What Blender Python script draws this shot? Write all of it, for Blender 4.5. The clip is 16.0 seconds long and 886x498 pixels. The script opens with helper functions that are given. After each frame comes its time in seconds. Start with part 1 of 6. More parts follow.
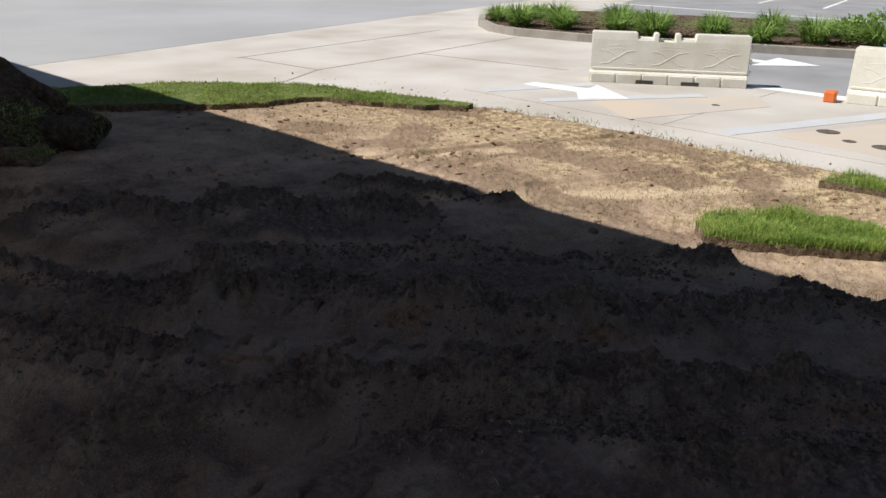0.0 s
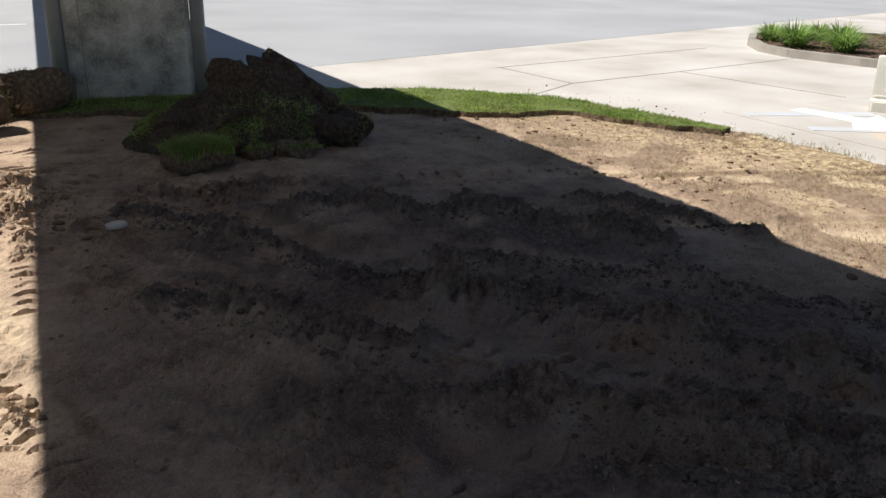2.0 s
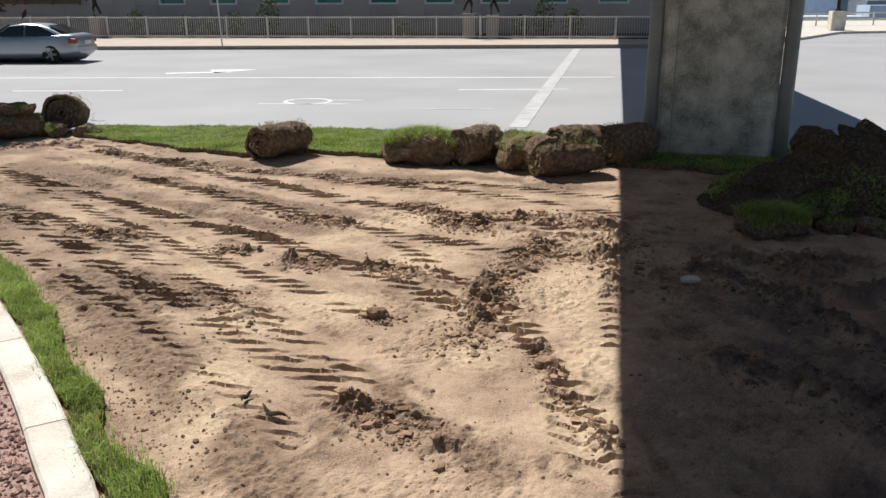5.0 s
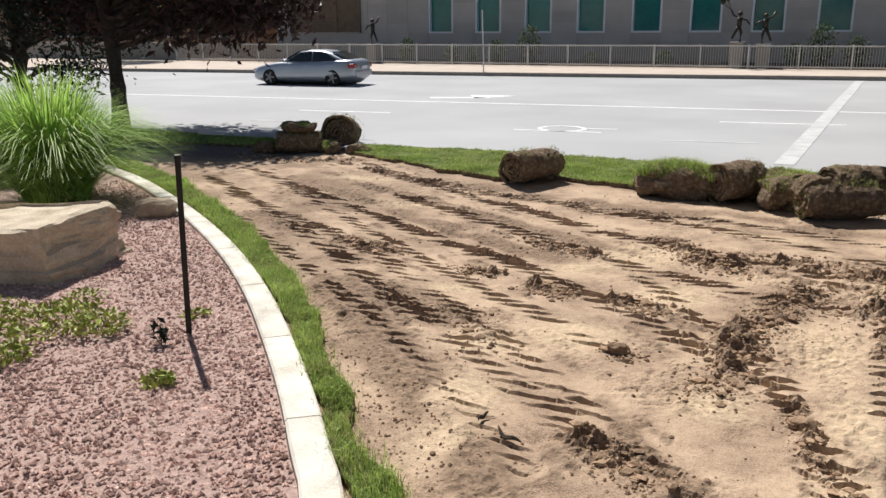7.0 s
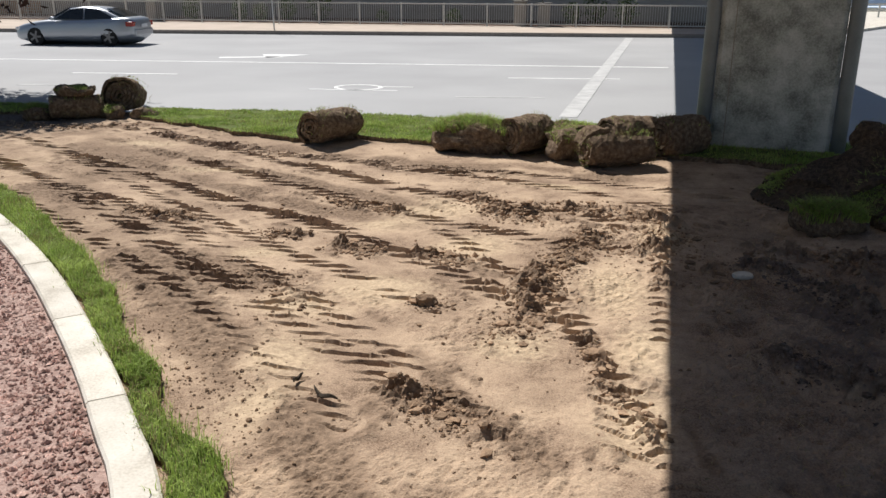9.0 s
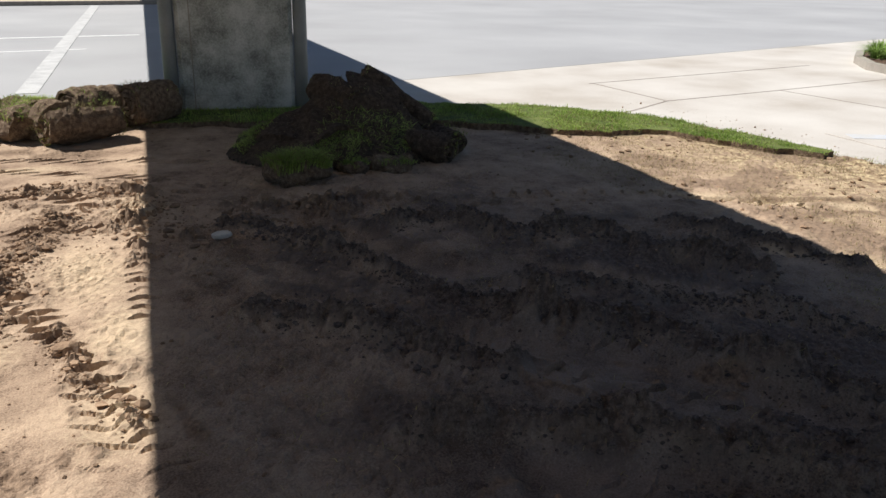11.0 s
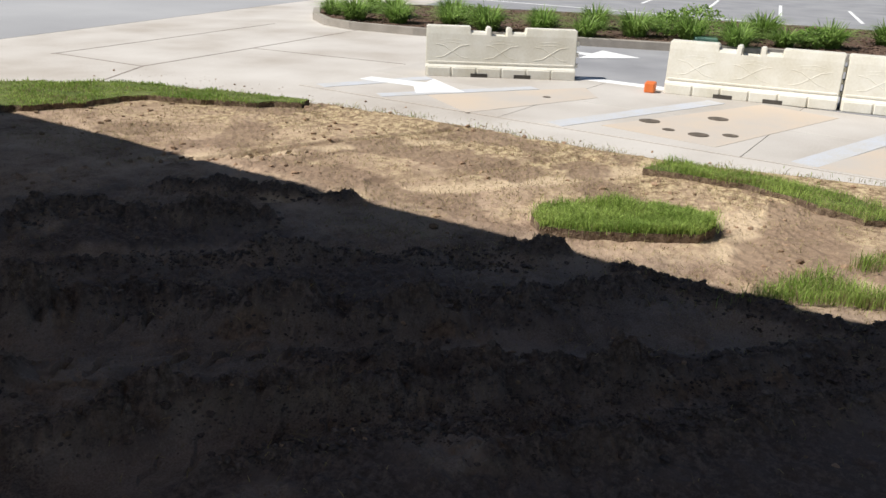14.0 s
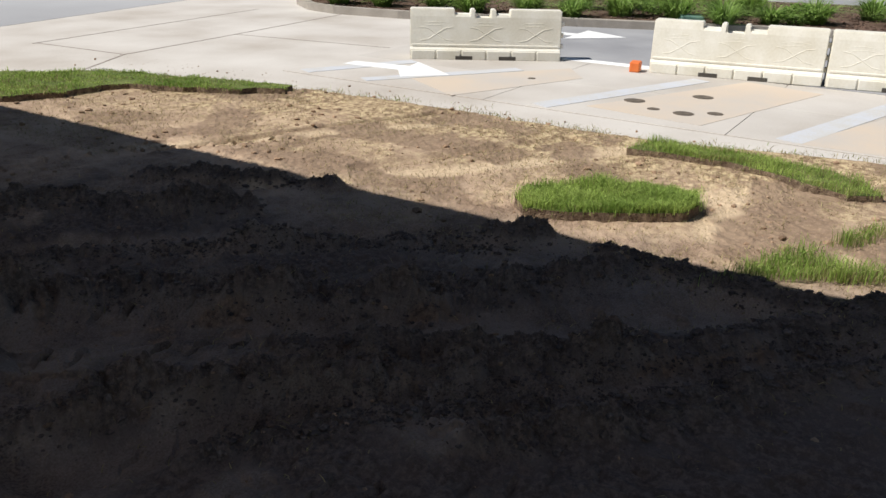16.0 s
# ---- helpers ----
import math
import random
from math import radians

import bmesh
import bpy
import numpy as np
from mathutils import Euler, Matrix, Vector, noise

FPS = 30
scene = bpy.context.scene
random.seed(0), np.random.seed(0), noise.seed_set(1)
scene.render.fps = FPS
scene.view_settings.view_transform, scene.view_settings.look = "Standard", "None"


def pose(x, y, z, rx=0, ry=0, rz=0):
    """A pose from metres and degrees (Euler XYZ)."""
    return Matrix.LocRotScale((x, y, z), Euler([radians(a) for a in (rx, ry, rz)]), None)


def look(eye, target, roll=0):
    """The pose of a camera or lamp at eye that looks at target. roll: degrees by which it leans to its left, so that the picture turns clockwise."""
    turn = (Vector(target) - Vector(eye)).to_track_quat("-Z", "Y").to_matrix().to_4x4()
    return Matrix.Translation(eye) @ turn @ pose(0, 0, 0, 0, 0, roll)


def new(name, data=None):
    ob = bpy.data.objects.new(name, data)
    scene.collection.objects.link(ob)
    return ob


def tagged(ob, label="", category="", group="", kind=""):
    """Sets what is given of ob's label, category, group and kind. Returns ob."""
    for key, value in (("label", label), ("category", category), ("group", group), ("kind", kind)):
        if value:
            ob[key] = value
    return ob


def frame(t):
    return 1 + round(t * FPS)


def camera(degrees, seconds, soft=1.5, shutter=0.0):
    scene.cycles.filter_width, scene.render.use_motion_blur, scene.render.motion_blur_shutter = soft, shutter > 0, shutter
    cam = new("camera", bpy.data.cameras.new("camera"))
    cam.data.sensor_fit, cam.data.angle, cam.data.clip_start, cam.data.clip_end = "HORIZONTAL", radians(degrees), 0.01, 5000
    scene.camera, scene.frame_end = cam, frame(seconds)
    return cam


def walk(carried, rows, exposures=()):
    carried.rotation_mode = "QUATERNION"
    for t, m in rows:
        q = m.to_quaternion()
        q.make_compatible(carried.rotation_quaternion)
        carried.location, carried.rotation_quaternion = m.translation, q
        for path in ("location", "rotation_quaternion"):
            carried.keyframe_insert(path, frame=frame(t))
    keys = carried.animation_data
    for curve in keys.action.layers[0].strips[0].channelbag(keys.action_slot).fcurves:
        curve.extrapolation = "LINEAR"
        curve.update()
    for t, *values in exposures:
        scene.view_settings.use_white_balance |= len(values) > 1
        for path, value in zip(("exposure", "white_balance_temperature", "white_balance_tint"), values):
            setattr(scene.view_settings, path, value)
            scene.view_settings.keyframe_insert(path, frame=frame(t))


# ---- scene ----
cam = camera(56.9, 16.0)
PATH = [
    (0, (0.501, -0.192, 2.026), (1.865, 1.086, 1.316), 1.1),
    (0.5, (0.454, -0.184, 2.031), (1.755, 1.153, 1.309), 0.9),
    (1, (0.489, -0.163, 2.046), (1.675, 1.28, 1.333), 0.7),
    (1.5, (0.52, -0.179, 2.051), (1.574, 1.365, 1.339), 0.8),
    (2, (0.528, -0.215, 2.05), (1.444, 1.421, 1.355), 1.3),
    (2.5, (0.562, -0.429, 2.165), (1.307, 1.292, 1.468), 1.5),
    (3, (0.488, -0.404, 2.162), (1.088, 1.377, 1.479), 0.8),
    (3.5, (0.345, -0.362, 2.17), (0.793, 1.474, 1.515), 0.6),
    (4, (0.199, -0.351, 2.181), (0.441, 1.531, 1.549), 0.5),
    (4.5, (0.137, -0.353, 2.185), (0.132, 1.551, 1.574), 0.0),
    (5, (0.151, -0.339, 2.212), (-0.124, 1.551, 1.619), -0.3),
    (5.2, (0.17, -0.319, 2.206), (-0.209, 1.558, 1.626), -0.7),
    (6.6, (0.13, -0.34, 2.23), (-0.73, 1.386, 1.699), -0.6),
    (7.3, (0.107, -0.356, 2.24), (-0.694, 1.398, 1.711), -0.4),
    (7.5, (0.116, -0.363, 2.243), (-0.659, 1.402, 1.71), -0.4),
    (7.7, (0.138, -0.336, 2.258), (-0.614, 1.437, 1.717), -0.1),
    (8, (0.117, -0.371, 2.241), (-0.59, 1.413, 1.676), -0.2),
    (8.4, (0.129, -0.353, 2.234), (-0.493, 1.452, 1.637), 0.1),
    (8.5, (0.122, -0.365, 2.237), (-0.467, 1.447, 1.63), -0.1),
    (9, (0.111, -0.375, 2.23), (-0.268, 1.488, 1.608), 0.2),
    (9.5, (0.084, -0.373, 2.218), (-0.004, 1.511, 1.554), 0.5),
    (10, (0.189, -0.366, 2.202), (0.442, 1.501, 1.53), 0.7),
    (10.2, (0.262, -0.344, 2.187), (0.638, 1.503, 1.516), 0.8),
    (12.3, (0.573, -0.1, 2.04), (1.747, 1.369, 1.36), 1.1),
    (12.5, (0.591, -0.084, 2.019), (1.842, 1.323, 1.346), 0.9),
    (13, (0.542, -0.087, 2.027), (1.944, 1.167, 1.349), 0.9),
    (13.5, (0.544, -0.124, 2.027), (2.06, 0.976, 1.325), 1.4),
    (14, (0.609, -0.181, 2.037), (2.196, 0.804, 1.322), 2.3),
    (14.5, (0.659, -0.229, 2.046), (2.271, 0.71, 1.328), 2.1),
    (15, (0.672, -0.229, 2.044), (2.27, 0.726, 1.313), 1.2),
    (15.5, (0.658, -0.237, 2.042), (2.247, 0.726, 1.303), 0.9),
    (16, (0.645, -0.229, 2.034), (2.231, 0.731, 1.283), 1.4),
]
walk(cam, [(t, look(eye, target, roll)) for t, eye, target, roll in PATH], [(0, 0.2), (1.5, 0.35), (2.5, 0.55), (3.5, 0.64), (5, 0.32), (7.5, 0.45), (9, 0.3), (12.5, 0.55), (14.5, 0.2), (16, 0.22)])

# ---- light ----
SUN_AZ, SUN_EL = math.atan2(-0.72, 0.69), radians(52)
world = bpy.data.worlds.new("world")
scene.world = world
world.use_nodes = True
sky = world.node_tree.nodes.new("ShaderNodeTexSky")
sky.sky_type, sky.sun_disc = "NISHITA", False
sky.sun_elevation, sky.sun_rotation = SUN_EL, SUN_AZ
sky.altitude, sky.air_density, sky.dust_density = 1300, 1.0, 0.6
world.node_tree.links.new(sky.outputs[0], world.node_tree.nodes["Background"].inputs[0])
world.node_tree.nodes["Background"].inputs[1].default_value = 0.052
sun = new("sun", bpy.data.lights.new("sun", "SUN"))
sun.data.energy, sun.data.angle, sun.data.color = 5.0, radians(0.53), (1.0, 0.965, 0.915)
sun.matrix_world = look((math.sin(SUN_AZ) * 20, math.cos(SUN_AZ) * 20, 20 * math.tan(SUN_EL)), (0, 0, 0))


# ---- materials ----
def material(name, stops, scale=4.0, rough=0.85, metal=0.0, bump=0.3, fine=60.0, mix=0.35, spec=0.3, island=0.0, objvar=0.0, detail=8.0, dist=0.02, thin=0.0, crisp=0.5):
    """Noise at two scales through a colour ramp; island / objvar: how far each loose piece or object strays in brightness."""
    m = bpy.data.materials.new(name)
    m.use_nodes = True
    nt = m.node_tree
    n, l = nt.nodes, nt.links
    b = n["Principled BSDF"]
    b.inputs["Roughness"].default_value, b.inputs["Metallic"].default_value = rough, metal
    b.inputs["Specular IOR Level"].default_value = spec
    tc = n.new("ShaderNodeTexCoord")
    big, small = n.new("ShaderNodeTexNoise"), n.new("ShaderNodeTexNoise")
    big.inputs["Scale"].default_value, big.inputs["Detail"].default_value, big.inputs["Roughness"].default_value = scale, detail, crisp
    small.inputs["Scale"].default_value, small.inputs["Detail"].default_value = fine, 4
    l.new(tc.outputs["Object"], big.inputs["Vector"])
    l.new(tc.outputs["Object"], small.inputs["Vector"])
    add = n.new("ShaderNodeMath")
    add.operation = "MULTIPLY_ADD"
    add.inputs[1].default_value = mix
    sub = n.new("ShaderNodeMath")
    sub.operation = "MULTIPLY"
    sub.inputs[1].default_value = 1 - mix
    l.new(big.outputs["Fac"], sub.inputs[0])
    l.new(small.outputs["Fac"], add.inputs[0])
    l.new(sub.outputs[0], add.inputs[2])
    last = add.outputs[0]
    ramp = n.new("ShaderNodeValToRGB")
    e = ramp.color_ramp.elements
    while len(e) < len(stops):
        e.new(0.5)
    for k, (at, col) in enumerate(stops):
        e[k].position, e[k].color = at, (*col, 1)
    l.new(last, ramp.inputs[0])
    colour = ramp.outputs[0]
    for amount, node, out in ((island, "ShaderNodeNewGeometry", "Random Per Island"), (objvar, "ShaderNodeObjectInfo", "Random")):
        if amount:
            g = n.new(node)
            mr = n.new("ShaderNodeMapRange")
            mr.inputs[3].default_value, mr.inputs[4].default_value = 1 - amount, 1 + amount
            l.new(g.outputs[out], mr.inputs[0])
            hsv = n.new("ShaderNodeHueSaturation")
            l.new(mr.outputs[0], hsv.inputs["Value"])
            l.new(colour, hsv.inputs["Color"])
            colour = hsv.outputs[0]
    l.new(colour, b.inputs["Base Color"])
    if bump:
        bp = n.new("ShaderNodeBump")
        bp.inputs["Strength"].default_value, bp.inputs["Distance"].default_value = bump, dist
        l.new(last, bp.inputs["Height"])
        l.new(bp.outputs[0], b.inputs["Normal"])
    if thin:
        tr, mx = n.new("ShaderNodeBsdfTranslucent"), n.new("ShaderNodeMixShader")
        mx.inputs[0].default_value = thin
        l.new(colour, tr.inputs["Color"])
        l.new(b.outputs[0], mx.inputs[1])
        l.new(tr.outputs[0], mx.inputs[2])
        l.new(mx.outputs[0], n["Material Output"].inputs["Surface"])
    return m


def dirt_material():
    """Bare graded soil: dry pale crust, damp brown patches, a strip of dead turf fibres near the driveway, and bridge
    shade put into the colour.
    """
    m = material("soil", [(0.385, (0.178, 0.12, 0.083)), (0.47, (0.33, 0.237, 0.167)), (0.575, (0.475, 0.352, 0.248))], 1.3, 0.95, 0, 0.9, 95, 0.3, 0.15, dist=0.02, crisp=0.74)
    nt = m.node_tree
    n, l = nt.nodes, nt.links
    b = n["Principled BSDF"]
    old = b.inputs["Base Color"].links[0].from_socket
    tc = n.new("ShaderNodeTexCoord")
    fib = n.new("ShaderNodeTexNoise")
    fib.inputs["Scale"].default_value, fib.inputs["Detail"].default_value, fib.inputs["Roughness"].default_value = 9, 10, 0.8
    l.new(tc.outputs["Object"], fib.inputs["Vector"])
    r = n.new("ShaderNodeValToRGB")
    for k, (at, col) in enumerate([(0.43, (0.17, 0.115, 0.07)), (0.5, (0.36, 0.265, 0.16)), (0.57, (0.56, 0.45, 0.275))]):
        if k > 1:
            r.color_ramp.elements.new(0.9)
        r.color_ramp.elements[k].position, r.color_ramp.elements[k].color = at, (*col, 1)
    l.new(fib.outputs["Fac"], r.inputs[0])
    sep = n.new("ShaderNodeSeparateXYZ")
    l.new(tc.outputs["Object"], sep.inputs[0])
    patch = n.new("ShaderNodeTexNoise")
    patch.inputs["Scale"].default_value, patch.inputs["Detail"].default_value, patch.inputs["Roughness"].default_value = 2.2, 8, 0.65
    l.new(tc.outputs["Object"], patch.inputs["Vector"])
    s = n.new("ShaderNodeMath")
    s.operation = "MULTIPLY_ADD"
    s.inputs[1].default_value = 7.0
    l.new(patch.outputs["Fac"], s.inputs[0])
    l.new(sep.outputs["X"], s.inputs[2])
    mr = n.new("ShaderNodeMapRange")
    mr.inputs[1].default_value, mr.inputs[2].default_value, mr.inputs[4].default_value = 9.2, 11.6, 0.9
    l.new(s.outputs[0], mr.inputs[0])
    mx = n.new("ShaderNodeMixRGB")
    l.new(mr.outputs[0], mx.inputs[0])
    l.new(old, mx.inputs[1])
    l.new(r.outputs[0], mx.inputs[2])
    # bridge shade painted into the soil colour: dark ellipse, soft wandering border
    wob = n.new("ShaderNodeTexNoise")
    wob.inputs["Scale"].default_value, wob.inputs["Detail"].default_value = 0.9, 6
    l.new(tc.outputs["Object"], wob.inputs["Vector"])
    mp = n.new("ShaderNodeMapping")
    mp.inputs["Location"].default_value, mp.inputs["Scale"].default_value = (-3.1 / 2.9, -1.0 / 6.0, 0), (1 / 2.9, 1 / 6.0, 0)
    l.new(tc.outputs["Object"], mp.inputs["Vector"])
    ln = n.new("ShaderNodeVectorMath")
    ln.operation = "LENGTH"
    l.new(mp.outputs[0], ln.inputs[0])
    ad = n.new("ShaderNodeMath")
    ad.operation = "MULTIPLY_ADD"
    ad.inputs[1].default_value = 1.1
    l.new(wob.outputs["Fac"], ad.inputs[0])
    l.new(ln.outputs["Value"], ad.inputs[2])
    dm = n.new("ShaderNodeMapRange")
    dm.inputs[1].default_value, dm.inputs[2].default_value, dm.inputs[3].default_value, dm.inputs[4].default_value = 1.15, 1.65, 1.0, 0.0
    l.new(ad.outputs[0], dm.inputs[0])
    shade_tint = n.new("ShaderNodeMixRGB")
    shade_tint.blend_type = "MULTIPLY"
    shade_tint.inputs[2].default_value = (0.58, 0.63, 0.72, 1)
    l.new(dm.outputs[0], shade_tint.inputs[0])
    l.new(mx.outputs[0], shade_tint.inputs[1])
    # crumbled, turned and dusty earth with ragged grainy borders; turned also paints in shade
    grain = n.new("ShaderNodeTexNoise")
    grain.inputs["Scale"].default_value, grain.inputs["Detail"].default_value, grain.inputs["Roughness"].default_value = 26, 7, 0.75
    l.new(tc.outputs["Object"], grain.inputs["Vector"])
    colour = shade_tint.outputs[0]
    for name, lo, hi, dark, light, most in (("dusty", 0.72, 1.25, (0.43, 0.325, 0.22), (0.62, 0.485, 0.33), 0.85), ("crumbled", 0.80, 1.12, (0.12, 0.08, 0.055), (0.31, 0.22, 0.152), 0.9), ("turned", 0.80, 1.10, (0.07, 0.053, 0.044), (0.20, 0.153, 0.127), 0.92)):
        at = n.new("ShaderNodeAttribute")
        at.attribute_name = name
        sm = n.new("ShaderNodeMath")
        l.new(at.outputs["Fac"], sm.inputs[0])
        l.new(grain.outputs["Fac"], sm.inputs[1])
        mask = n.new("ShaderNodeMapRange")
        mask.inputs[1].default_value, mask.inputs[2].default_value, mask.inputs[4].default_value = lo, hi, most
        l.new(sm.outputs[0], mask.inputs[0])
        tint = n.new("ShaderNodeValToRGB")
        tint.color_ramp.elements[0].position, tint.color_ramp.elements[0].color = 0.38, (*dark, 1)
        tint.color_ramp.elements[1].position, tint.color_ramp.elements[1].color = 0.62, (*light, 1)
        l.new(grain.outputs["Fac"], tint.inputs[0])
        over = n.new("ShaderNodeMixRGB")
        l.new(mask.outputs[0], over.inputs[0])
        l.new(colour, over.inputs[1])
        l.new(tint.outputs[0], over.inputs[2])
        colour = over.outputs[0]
    l.new(colour, b.inputs["Base Color"])
    return m


